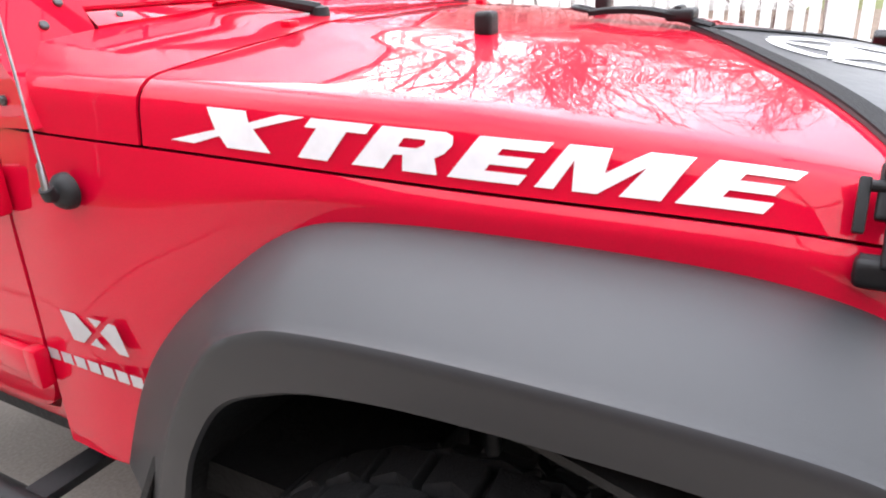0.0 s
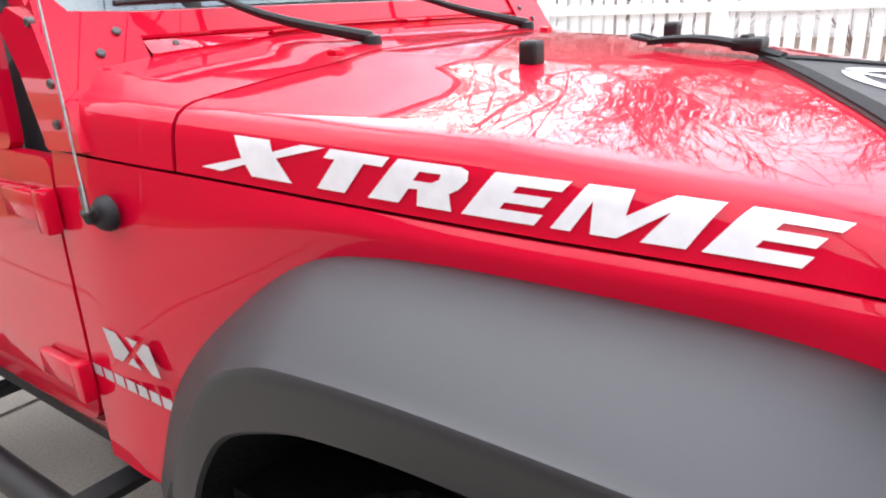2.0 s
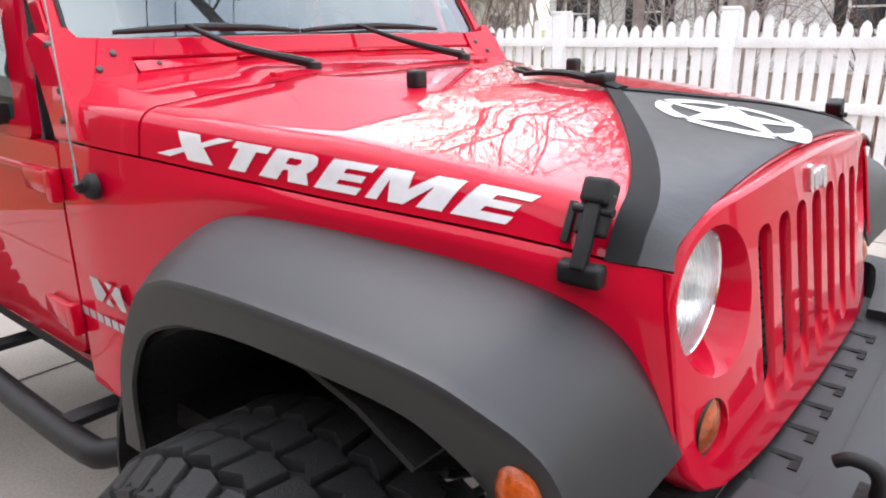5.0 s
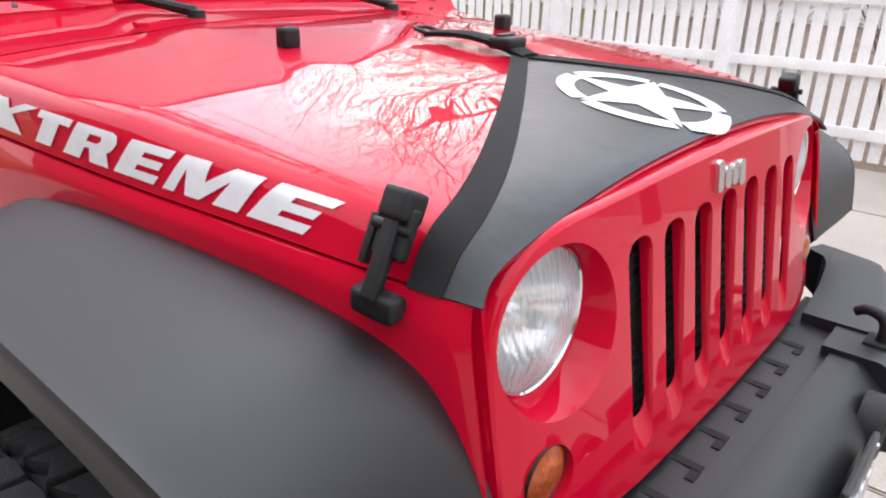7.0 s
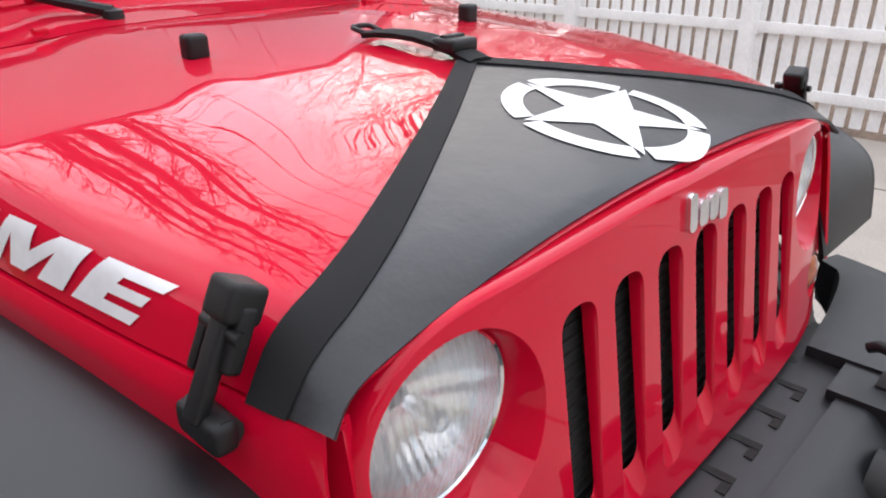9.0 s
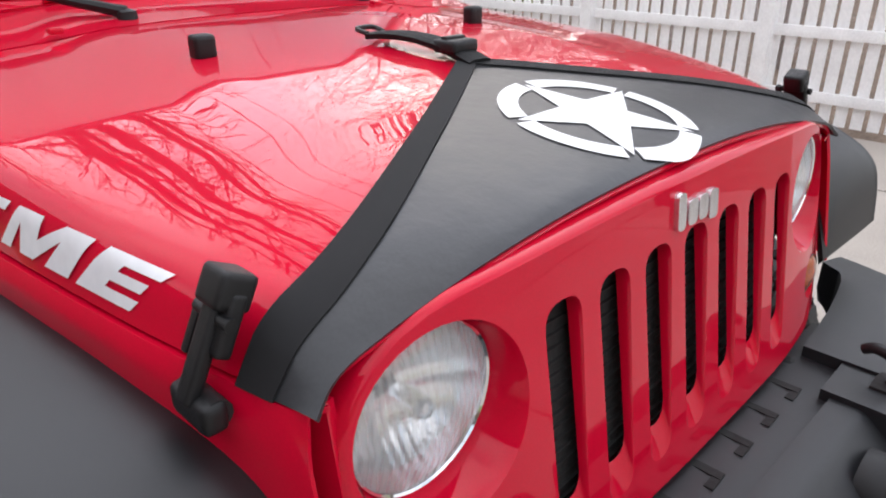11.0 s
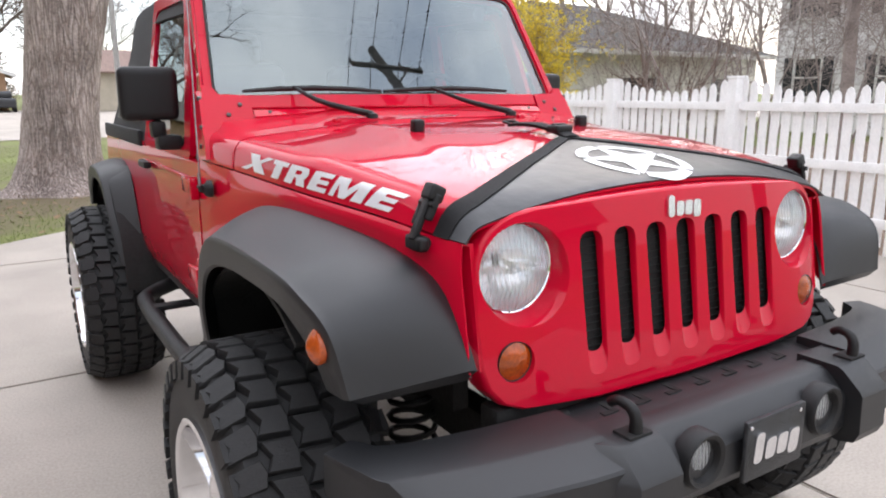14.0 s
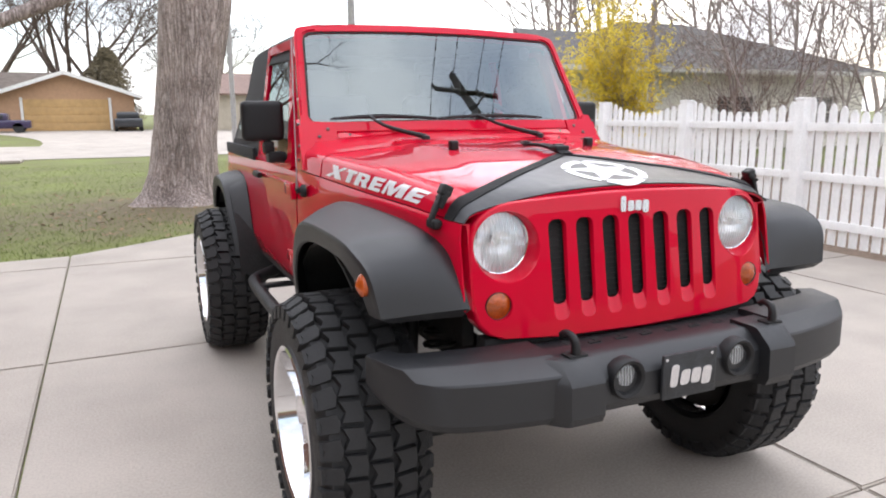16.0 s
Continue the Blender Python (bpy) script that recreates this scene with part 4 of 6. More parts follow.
for sx in (-0.36, 0.36):
    st = part("front_seat", merge(box((sx, 1.90, 0.98), (0.50, 0.50, 0.16), 0.05, None, 3), box((sx, 2.16, 1.28), (0.48, 0.14, 0.62), 0.06, pose(0, 0, 0, -12), 3)), SEAT_CLOTH, car)
    part("headrest", box((sx, 2.215, 1.64), (0.26, 0.10, 0.17), 0.04, None, 3), SEAT_CLOTH, st)
    part("roll_bar", tube(glide([(1.5 * sx, 1.52, 1.79), (1.5 * sx, 2.2, 1.80), (1.5 * sx, 2.3, 1.72), (1.75 * sx, 2.36, 1.0)], 18), 0.035, 10), CABIN, car)
part("roll_bar", tube([(-0.56, 2.26, 1.78), (0.56, 2.26, 1.78)], 0.035, 10), CABIN, car)
part("rear_seat", merge(box((0, 2.70, 0.95), (1.0, 0.4, 0.15), 0.05, None, 3), box((0, 2.95, 1.22), (1.0, 0.13, 0.5), 0.05, None, 3)), SEAT_CLOTH, car)
part("interior_mirror", merge(box((0, 1.50, 1.70), (0.20, 0.03, 0.06), 0.02), tube([(0, 1.47, 1.76), (0, 1.49, 1.71)], 0.008, 8)), BLACK, car)

# ---- bumper ----
SET_BACK = 0.0
def bumper_line(t):
    """Plan of the bumper: t from 0 at the middle to 1 at the tip: x, front y."""
    x = 0.90 * t
    return x, along([(0, -0.322), (0.5, -0.322), (0.65, -0.298), (0.78, -0.235), (0.86, -0.15), (0.89, -0.08), (0.902, -0.01)], abs(x))


def bumper_ring(t, top, bottom, front, depth):
    x, y = bumper_line(t)
    y -= front
    k = max(0.0, (abs(t) - 0.86) / 0.125)
    yb = y + depth * (1 - 0.35 * k)
    mid, bev = top - 0.058 - 0.030 * k, 0.055 + 0.035 * k
    return [(x, yb, bottom + 0.03), (x, y + 0.05, bottom), (x, y + 0.012, bottom + 0.010), (x, y, bottom + 0.035), (x, y + 0.003, mid), (x, y + 0.010, mid + 0.012), (x, y + bev, top - 0.006), (x, y + bev + 0.014, top), (x, yb, top)]


def bumper_piece(ts, top, bottom, front, depth=0.20):
    rows = [[Vector(p) for p in bumper_ring(t, top, bottom, front, depth)] for t in ts]
    bm = grid(rows, close_v=True)
    bm.verts.ensure_lookup_table()
    m = len(rows[0])
    bm.faces.new([bm.verts[k] for k in range(m)])
    bm.faces.new([bm.verts[(len(rows) - 1) * m + k] for k in range(m)])
    return bm


WING = [(0.43, -0.296, 0.42, -0.222, 0.785, 0.640, 0.42, -0.09), (0.505, -0.290, 0.490, -0.215, 0.785, 0.640, 0.490, -0.085), (0.62, -0.270, 0.60, -0.200, 0.785, 0.640, 0.60, -0.075), (0.72, -0.243, 0.70, -0.185, 0.785, 0.642, 0.70, -0.06),
        (0.775, -0.222, 0.785, -0.166, 0.785, 0.648, 0.75, -0.05), (0.815, -0.190, 0.840, -0.150, 0.789, 0.655, 0.78, -0.04), (0.845, -0.150, 0.853, -0.132, 0.797, 0.665, 0.80, -0.03),
        (0.868, -0.100, 0.864, -0.096, 0.807, 0.678, 0.81, -0.015), (0.885, -0.045, 0.880, -0.045, 0.815, 0.695, 0.82, 0.0), (0.893, -0.005, 0.889, -0.005, 0.820, 0.715, 0.83, 0.015)]


def bumper_wing():
    """Swept end of the bumper: front edge, top edge, bevel height, bottom and back for each station."""
    rows = []
    for xf, yf, xt, yt, zl, zb, xk, yk in WING:
        inn = Vector((xk - xf, yk - yf, 0)).normalized()
        f0, top = Vector((xf, yf, 0)), Vector((xt, yt, 0.822))
        low = Vector((0, 0, zl))
        bev = (top - (f0 + low)) * 0.06
        rows.append([Vector((xk, yk, zb + 0.04)), f0 + inn * 0.05 + Vector((0, 0, zb)), f0 + inn * 0.014 + Vector((0, 0, zb + 0.008)), f0 + Vector((0, 0, zb + 0.03)), f0 + inn * 0.001 + low - Vector((0, 0, 0.004)), f0 + inn * 0.001 + low + bev, top - bev - Vector((0, 0, 0.0005)), top + inn * 0.006, Vector((xk, yk, 0.822))])
    bm = grid(rows, close_v=True)
    bm.verts.ensure_lookup_table()
    m = len(rows[0])
    bm.faces.new([bm.verts[k] for k in range(m)])
    bm.faces.new([bm.verts[(len(rows) - 1) * m + k] for k in range(m)])
    return bm


bumper = part("bumper", bumper_piece([-0.40 + 0.8 * k / 10 for k in range(11)], 0.806, 0.640, -0.034, 0.115), FLARE, car, "dark grey moulded bumper with fog lamps and hooks", smooth=24)
for s in (-1, 1):
    wing = bumper_wing()
    part("bumper_end", flipped(wing) if s < 0 else wing, FLARE, bumper, smooth=24)
    blk = bumper_piece([0.345, 0.36, 0.42, 0.468, 0.49, 0.51, 0.53], 0.816, 0.632, 0.004, 0.17)
    for v in blk.verts:
        if v.co.y < -0.25 or v.co.z < 0.70:
            v.co.y += 1.1 * max(0.0, abs(v.co.x) - 0.425)
    part("bumper_block", flipped(blk) if s < 0 else blk, FLARE, bumper, smooth=24)
    hx = 0.022 + s * 0.378
    hook = part("tow_hook", tube(glide([(hx, -0.243, 0.80), (hx + s * 0.001, -0.245, 0.845), (hx + s * 0.004, -0.233, 0.868), (hx + s * 0.008, -0.205, 0.873), (hx + s * 0.010, -0.186, 0.862)], 16), [0.014 - 0.0003 * k for k in range(16)], 10), BLACK, bumper, "black steel tow hook")
    # dark flush box imitates the shade in the slot round the hook
    part("hook_base", box((hx, -0.238, 0.8175), (0.062, 0.045, 0.008), 0.002), DARK, hook)
    c = Vector((s * 0.212, -0.292, 0.742))
    fog = part("fog_lamp", spin([(0.03, 0.060), (-0.006, 0.060), (-0.012, 0.055), (-0.008, 0.046), (0.010, 0.038)], c, 32, "y"), BLACK, bumper, "small round clear fog lamp")
    part("fog_reflector", spin([(0.034, 0.0005), (0.030, 0.018), (0.020, 0.032), (0.0095, 0.038)], c, 28, "y"), LAMP_BOWL, fog)
    g = part("fog_lens", facing(spin([(0.002, 0.0005), (0.004, 0.026), (0.009, 0.038)], c, 28, "y"), (0, -1, 0)), LENS, fog, fix=False)
    g.visible_shadow = False
plate = part("front_plate", box((0.008, -0.302, 0.726), (0.205, 0.012, 0.138), 0.006), mat("dark_sparkling_plate", (0.02, 0.022, 0.025), 0.35, vary=0.5, scale=60, fine=300, bump=0.5, bump_scale=250), bumper, "dark plate with plain silver marks")
for sx in (-0.085, 0.085):
    part("plate_bolt", spin([(-0.003, 0.0003), (-0.002, 0.005), (0.003, 0.005)], (sx, -0.309, 0.782), 10, "y"), SILVER, plate)
part("plate_bolt", spin([(-0.003, 0.0003), (-0.002, 0.008), (0.003, 0.008)], (0.012, -0.285, 0.648), 10, "y"), SILVER, plate)


def wordmark(parent, x0, z0, h, y_of, deep, material):
    """A maker's mark as plain rounded bars."""
    for dx, w, zz, hh in ((0.0, 0.42, -0.02, 1.0), (0.55, 0.52, 0.0, 0.68), (1.15, 0.52, 0.0, 0.68), (1.75, 0.52, -0.14, 0.82)):
        o = rounded([(x0 + h * dx, z0 + h * zz), (x0 + h * (dx + w), z0 + h * zz), (x0 + h * (dx + w) + 0.08 * h, z0 + h * (zz + hh)), (x0 + h * dx + 0.08 * h, z0 + h * (zz + hh))], 0.18 * h, 4)
        part("badge_bar", prism(o, lambda x, z: Vector((x, y_of(x, z) - deep, z)), lambda x, z: Vector((x, y_of(x, z) + 0.002, z))), material, parent)


badge = part("badge", box((0.005, face_y(0, 1.195) + 0.004, 1.196), (0.112, 0.004, 0.010), 0.001), SILVER, car, "silver maker's badge of plain bars")
wordmark(badge, -0.056, 1.178, 0.048, face_y, 0.007, SILVER)
wordmark(plate, -0.072, 0.698, 0.068, lambda x, z: -0.308, 0.004, SILVER)

# step pad between grille and bumper
pad = part("bumper_pad", box((0, -0.135, 0.792), (1.12, 0.15, 0.012), 0.004, pose(0, 0, 0, 4)), FLARE, car, "black ribbed plastic pad behind the bumper")
# thin dark bars and discs on the pad stand in for shaded recesses
for x in SLOT_X:
    part("pad_groove", merge(box((x, -0.093, 0.8005), (0.016, 0.076, 0.003)), box((x - 0.021, -0.125, 0.7995), (0.027, 0.014, 0.003))), DARK, pad)
for s in (-1, 1):
    part("pad_hole", spin([(0.0008, 0.0005), (0.0012, 0.011), (0, 0.014)], (s * 0.386, -0.076, 0.8015), 16, "z"), DARK, pad)
part("valance", box((0, -0.02, 0.80), (1.08, 0.06, 0.06), 0.01), DARK, car)

# running gear
for ya in (AXLE_F, AXLE_R):
    part("axle", merge(tube([(-0.70, ya, TYRE_R), (0.70, ya, TYRE_R)], 0.045, 12), spin([(-0.14, 0.05), (-0.09, 0.12), (0, 0.14), (0.09, 0.12), (0.14, 0.05)], (0.22 if ya < 1 else 0, ya, TYRE_R), 20)), DARK, car)
    for s in (-1, 1):
        coil = [(s * 0.47 + 0.062 * math.cos(a), ya - 0.02 + 0.062 * math.sin(a), 0.50 + 0.34 * a / (2 * math.pi * 7)) for a in (2 * math.pi * k / 12 for k in range(85))]
        part("coil_spring", tube(coil, 0.009, 6), BLACK, car)
        part("shock_absorber", tube([(s * 0.55, ya + 0.10, 0.44), (s * 0.53, ya + 0.12, 0.72), (s * 0.52, ya + 0.13, 0.95)], [0.028, 0.028, 0.018], 12), BLACK, car)
for s in (-1, 1):
    part("chassis_rail", box((s * 0.40, 1.6, 0.66), (0.07, 3.4, 0.11), 0.01), DARK, car)
part("track_rod", tube([(-0.6, 0.24, 0.43), (0.6, 0.24, 0.43)], 0.02, 10), DARK, car)

# ---- wheels ----
def tyre_mesh():
    h = TYRE_W / 2
    prof = [(-h * 0.80, 0.262), (-h * 0.94, 0.275), (-h * 1.0, 0.315), (-h * 1.0, 0.355), (-h * 0.95, 0.395), (-h * 0.84, 0.420), (-h * 0.5, 0.426), (0, 0.428), (h * 0.5, 0.426), (h * 0.84, 0.420), (h * 0.95, 0.395), (h * 1.0, 0.355), (h * 1.0, 0.315), (h * 0.94, 0.275), (h * 0.80, 0.262)]
    return spin(prof, (0, 0, 0), 72)


def tread_mesh():
    """Chunky staggered lugs of a mud tyre."""
    h = TYRE_W / 2
    n, bms = 36, bmesh.new()
    for k in range(n):
        for row, (x0, x1, skew, r0, r1, sh) in enumerate(((-1.0, -0.66, 0.2, 0.400, 0.440, 0.0), (-0.63, -0.24, -0.5, 0.428, 0.447, 0.5), (-0.20, 0.20, 0.4, 0.428, 0.448, 0.15), (0.24, 0.63, 0.5, 0.428, 0.447, 0.65), (0.66, 1.0, -0.2, 0.400, 0.440, 0.3))):
            a0 = 2 * math.pi * (k + sh) / n
            wide = 2 * math.pi / n * (0.86 if row in (1, 2, 3) else (0.86 if k % 2 else 0.74))
            ring = []
            pts = []
            for x, tt in ((x0, -0.5), (x1, -0.5), ((x0 + x1) / 2 + 0.10, 0.0), (x1, 0.5), (x0, 0.5), ((x0 + x1) / 2 - 0.22, 0.0)):
                pts.append((x, a0 + wide * tt + skew * wide * 0.5 * (x - (x0 + x1) / 2)))
            def at(x, a, inset, rr):
                cx, ca = (x0 + x1) / 2, a0
                x2, a2 = cx + (x - cx) * inset, ca + (a - ca) * inset
                edge = max(0, (abs(x2) - 0.72) / 0.28)
                r = rr - 0.034 * edge ** 1.6
                return Vector((x2 * h * 1.015, r * math.cos(a2), r * math.sin(a2)))
            low = [bms.verts.new(at(x, a, 1.0, 0.424)) for x, a in pts]
            mid = [bms.verts.new(at(x, a, 0.97, r1 - 0.003)) for x, a in pts]
            top = [bms.verts.new(at(x, a, 0.90, r1)) for x, a in pts]
            bms.faces.new(top)
            for p, q in ((low, mid), (mid, top)):
                for i in range(6):
                    bms.faces.new([p[i], p[(i + 1) % 6], q[(i + 1) % 6], q[i]])
            if row in (0, 4):
                sx = -1 if row == 0 else 1
                c = [(0.99, a0 - wide * 0.4, 0.414), (0.99, a0 + wide * 0.4, 0.414), (1.015, a0 + wide * 0.32, 0.372), (1.015, a0 - wide * 0.32, 0.372)]
                o = [bms.verts.new((sx * h * (x + 0.035), r * math.cos(a), r * math.sin(a))) for x, a, r in c]
                i2 = [bms.verts.new((sx * h * (x - 0.06), r * math.cos(a), r * math.sin(a))) for x, a, r in c]
                bms.faces.new(o)
                for i in range(4):
                    bms.faces.new([i2[i], i2[(i + 1) % 4], o[(i + 1) % 4], o[i]])
    return bms


def rim_mesh():
    h = TYRE_W / 2
    prof = [(h * 0.86, 0.278), (h * 1.0, 0.276), (h * 1.02, 0.268), (h * 0.98, 0.258), (h * 0.75, 0.248), (h * 0.30, 0.235), (-h * 0.1, 0.225), (-h * 0.9, 0.25)]
    return spin(prof, (0, 0, 0), 64)


def spoke_mesh():
    """A broad dished spoke on +x, at the top of the wheel."""
    h = TYRE_W / 2
    rows = []
    for r, wd, x in ((0.06, 0.040, 0.10), (0.11, 0.036, 0.16), (0.18, 0.042, 0.30), (0.238, 0.062, 0.48)):
        rows.append([Vector((h * x - 0.03, -wd, r)), Vector((h * x + 0.01, -wd * 0.85, r)), Vector((h * x + 0.016, 0, r)), Vector((h * x + 0.01, wd * 0.85, r)), Vector((h * x - 0.03, wd, r))])
    return thick(grid(rows), 0.004)


def hub_mesh():
    h = TYRE_W / 2
    return spin([(h * 0.0, 0.10), (h * 0.16, 0.088), (h * 0.22, 0.06), (h * 0.30, 0.048), (h * 0.42, 0.044), (h * 0.45, 0.034), (h * 0.455, 0.0005)], (0, 0, 0), 32)


first = None
for s, ya in ((-1, AXLE_F), (1, AXLE_F), (-1, AXLE_R), (1, AXLE_R)):
    m = pose(s * (0.850 if ya < 1 else 0.885), ya, TYRE_R, 0, 0, 180 if s < 0 else 0)
    if first is None:
        tyre_o = part("wheel", tyre_mesh(), RUBBER, None, "wide mud tyre on a chrome wheel")
        kids = {"tread": part("tread", tread_mesh(), RUBBER, None), "rim": part("rim", rim_mesh(), CHROME, None, "polished chrome rim"), "hub_cap": part("hub_cap", hub_mesh(), CHROME, None), "spoke": part("spoke", spoke_mesh(), CHROME, None)}
        # brake disc widened and dark, to stand in for shade inside the rim
        drum = part("brake_disc", spin([(-0.06, 0.0005), (-0.06, 0.17), (-0.085, 0.232), (-0.10, 0.232), (-0.12, 0.0005)], (0, 0, 0), 32), DARK, None)
        kids["brake_disc"] = drum
        first = {"wheel": tyre_o.data, **{k: o.data for k, o in kids.items()}}
        for o in (tyre_o, *kids.values()):
            bpy.data.objects.remove(o)
    wheel = new("wheel", first["wheel"])
    wheel.parent, wheel.matrix_parent_inverse = car, world_of(car).inverted()
    wheel.matrix_basis = m
    wheel["label"] = "wide black mud tyre on a chrome wheel"
    for k in ("tread", "rim", "hub_cap", "brake_disc"):
        o = new(k, first[k])
        o.parent = wheel
    for k in range(8):
        o = new("spoke", first["spoke"])
        o.parent = wheel
        o.matrix_basis = pose(0, 0, 0, 45 * k + 10)

# ---- bra over the hood's nose ----
def bra_end(x):
    return 0.062 + 0.335 * max(0.0, 1 - abs(x) / 0.612) ** 1.45


def bra_grid(front, lift, hem=None):
    rows = []
    n = 22
    for j in range(-40, 41):
        v = j / 40
        x = hood_point(0.1, v).x
        e = bra_end(x)
        a = -0.005 - 0.014 * abs(v) ** 8 if hem is None else e - hem
        rows.append([hood_point(a + (e - a) * i / n, v, lift) for i in range(n + 1)])
    return rows


bra = part("hood_bra", thick(grid(bra_grid(0, 0.006)), 0.005), VINYL, car, "black vinyl cover stretched over the hood's nose")
part("bra_hem", thick(grid(bra_grid(0, 0.0095, 0.038)), 0.003), HEM, bra)


def on_bra(x, y, lift=0.0078):
    """A place on the cover over plan x, y."""
    w = hood_top(y)
    return hood_point(y, math.copysign(min(abs(x) / w, 1) * 0.80, x) if x else 0.0, lift)


STAR_C, STAR_R = (0.000, 0.129), 0.141


def star_frame(u, v):
    return on_bra(STAR_C[0] + u, STAR_C[1] + v)


five = []
for k in range(10):
    a, r = math.pi / 2 + math.pi * k / 5, STAR_R * (0.94 if k % 2 == 0 else 0.375)
    five.append((r * math.cos(a), r * math.sin(a)))
cuts = [-0.15 + 0.02 * k for k in range(16)]
part("star", mapped(slice_up(flat(five), cuts, cuts), star_frame), WHITE_DECAL, bra, "white star in a broken ring")
for k in range(5):
    a0 = math.pi / 2 + 2 * math.pi * k / 5 + 0.07
    arc = [a0 + (2 * math.pi / 5 - 0.14) * i / 14 for i in range(15)]
    o = [(STAR_R * math.cos(a), STAR_R * math.sin(a)) for a in arc] + [(STAR_R * 0.79 * math.cos(a), STAR_R * 0.79 * math.sin(a)) for a in arc[::-1]]
    part("ring_arc", mapped(slice_up(flat(o), cuts, cuts), star_frame), WHITE_DECAL, bra)
strap_pts = [on_bra(0.01 - 0.22 * max(0, y - 0.40), y, 0.012 + 0.014 * math.sin(math.pi * min(1, max(0, (y - 0.37) / 0.22)))) for y in (0.36, 0.40, 0.435, 0.47, 0.505, 0.54, 0.57)]
strap = part("bra_strap", thick(grid([[p + Vector((-0.026, 0, 0)), p + Vector((-0.014, 0, 0.003)), p + Vector((0.014, 0, 0.003)), p + Vector((0.026, 0, 0))] for p in strap_pts]), 0.009), HEM, bra, "black webbing strap with a buckle")
p = on_bra(0.01, 0.415, 0.022)
part("buckle", merge(box(p, (0.060, 0.050, 0.022), 0.008, None, 3), box(p + Vector((0, 0.005, 0.010)), (0.046, 0.016, 0.012), 0.005)), BLACK, strap)
p = on_bra(-0.027, 0.57, 0.012)
part("strap_hook", tube(glide([p + Vector((-0.018, 0, 0.004)), p + Vector((-0.018, 0.03, 0.010)), p + Vector((0.018, 0.03, 0.010)), p + Vector((0.018, 0, 0.004))], 12), 0.0045, 8), BLACK, strap)

# rubber rests for a folded windscreen
for s in (-1, 1):
    p = hood_point(0.652, s * 0.80 * 0.309 / hood_top(0.652))
    part("windscreen_rest", box(p + Vector((0, 0, 0.014)), (0.036, 0.030, 0.040), 0.009, None, 3), BLACK, car, "small black rubber rest on the hood")

# ---- hood latches ----
for s in (-1, 1):
    base = Vector((s * 0.643, 0.079, 1.167))
    latch = part("hood_latch", merge(tube([base + Vector((0, -0.027, 0)), base + Vector((0, 0.027, 0))], 0.014, 12), box(base + Vector((s * 0.003, 0, -0.002)), (0.024, 0.062, 0.030), 0.009, None, 3)), BLACK, car, "black rubber hood latch")
    tilt = pose(0, 0, 0, 0, s * -26)
    part("latch_strap", box(base + Vector((-s * 0.006, 0.0, 0.045)), (0.014, 0.021, 0.090), 0.005, tilt, 3), BLACK, latch)
    part("latch_cup", box(base + Vector((-s * 0.026, 0, 0.068)), (0.016, 0.042, 0.056), 0.005, tilt, 3), BLACK, latch)
    part("latch_handle", box(base + Vector((-s * 0.036, 0, 0.094)), (0.034, 0.038, 0.034), 0.007, tilt, 3), BLACK, latch)
    part("latch_pin", tube([base + Vector((-s * 0.022, -0.027, 0.074)), base + Vector((-s * 0.022, 0.027, 0.074))], 0.006, 10), BLACK, latch)
    part("latch_guide", box(base + Vector((-s * 0.020, 0.032, 0.055)), (0.010, 0.011, 0.055), 0.003, tilt), BLACK, latch)

# ---- aerial ----
foot = Vector((-0.786, 1.080, 1.171))
aerial = part("aerial", tube([foot, foot + Vector((-0.010, 0, 0)), foot + Vector((-0.018, 0, 0)), foot + Vector((-0.024, 0, 0.001))], [0.027, 0.026, 0.020, 0.012], 24), BLACK, car, "thin steel aerial on a round black base")
part("aerial_socket", tube([foot + Vector((-0.014, 0.0, 0)), foot + Vector((-0.030, -0.002, 0.002)), foot + Vector((-0.034, -0.004, 0.012))], [0.014, 0.012, 0.010], 12), BLACK, aerial)
part("mast", tube([foot + Vector((-0.034, -0.004, 0.010)), foot + Vector((-0.034, -0.003, 0.045)), foot + Vector((-0.033, -0.003, 0.05)), foot + Vector((-0.012, 0.075, 0.80))], [0.0055, 0.005, 0.0022, 0.0016], 8), STEEL, aerial)

# ---- lettering on the hood's flank: X T R E M E ----
UNIT, LEAN_U = 0.082, 0.42
GLYPHS = {
    "X": [[(0.0, 0.03), (0.45, 0.0), (0.95, 0.28), (1.085, 0), (1.89, 0), (1.585, 0.56), (2.49, 1.0), (2.06, 1.0), (1.51, 0.71), (1.45, 1.0), (0.72, 1.0), (0.88, 0.43)]],
    "T": [[(0, 0), (0.50, 0), (0.50, 0.76), (0.81, 0.76), (0.81, 1.0), (-0.20, 1.0), (-0.20, 0.76), (0, 0.76)]],
    "R": [[(0, 0), (0.50, 0), (0.50, 0.36), (0.63, 0.38), (0.79, 0), (1.305, 0), (1.10, 0.38), (1.18, 0.50), (1.21, 0.72), (1.12, 0.93), (0.98, 1.0), (0.05, 1.0)], [(0.48, 0.56), (0.48, 0.78), (0.80, 0.78), (0.83, 0.66), (0.76, 0.56)]],
    "E": [[(0, 0), (0.99, 0), (0.99, 0.24), (0.42, 0.24), (0.42, 0.39), (0.92, 0.39), (0.92, 0.61), (0.42, 0.61), (0.42, 0.76), (0.97, 0.76), (0.97, 1.0), (0, 1.0)]],
    "M": [[(0, 0), (0.25, 0), (0.20, 0.66), (0.49, 0), (0.80, 0), (1.08, 0.66), (1.07, 0), (1.57, 0), (1.48, 1.0), (0.95, 1.0), (0.68, 0.46), (0.50, 1.0), (-0.03, 1.0)]],
}
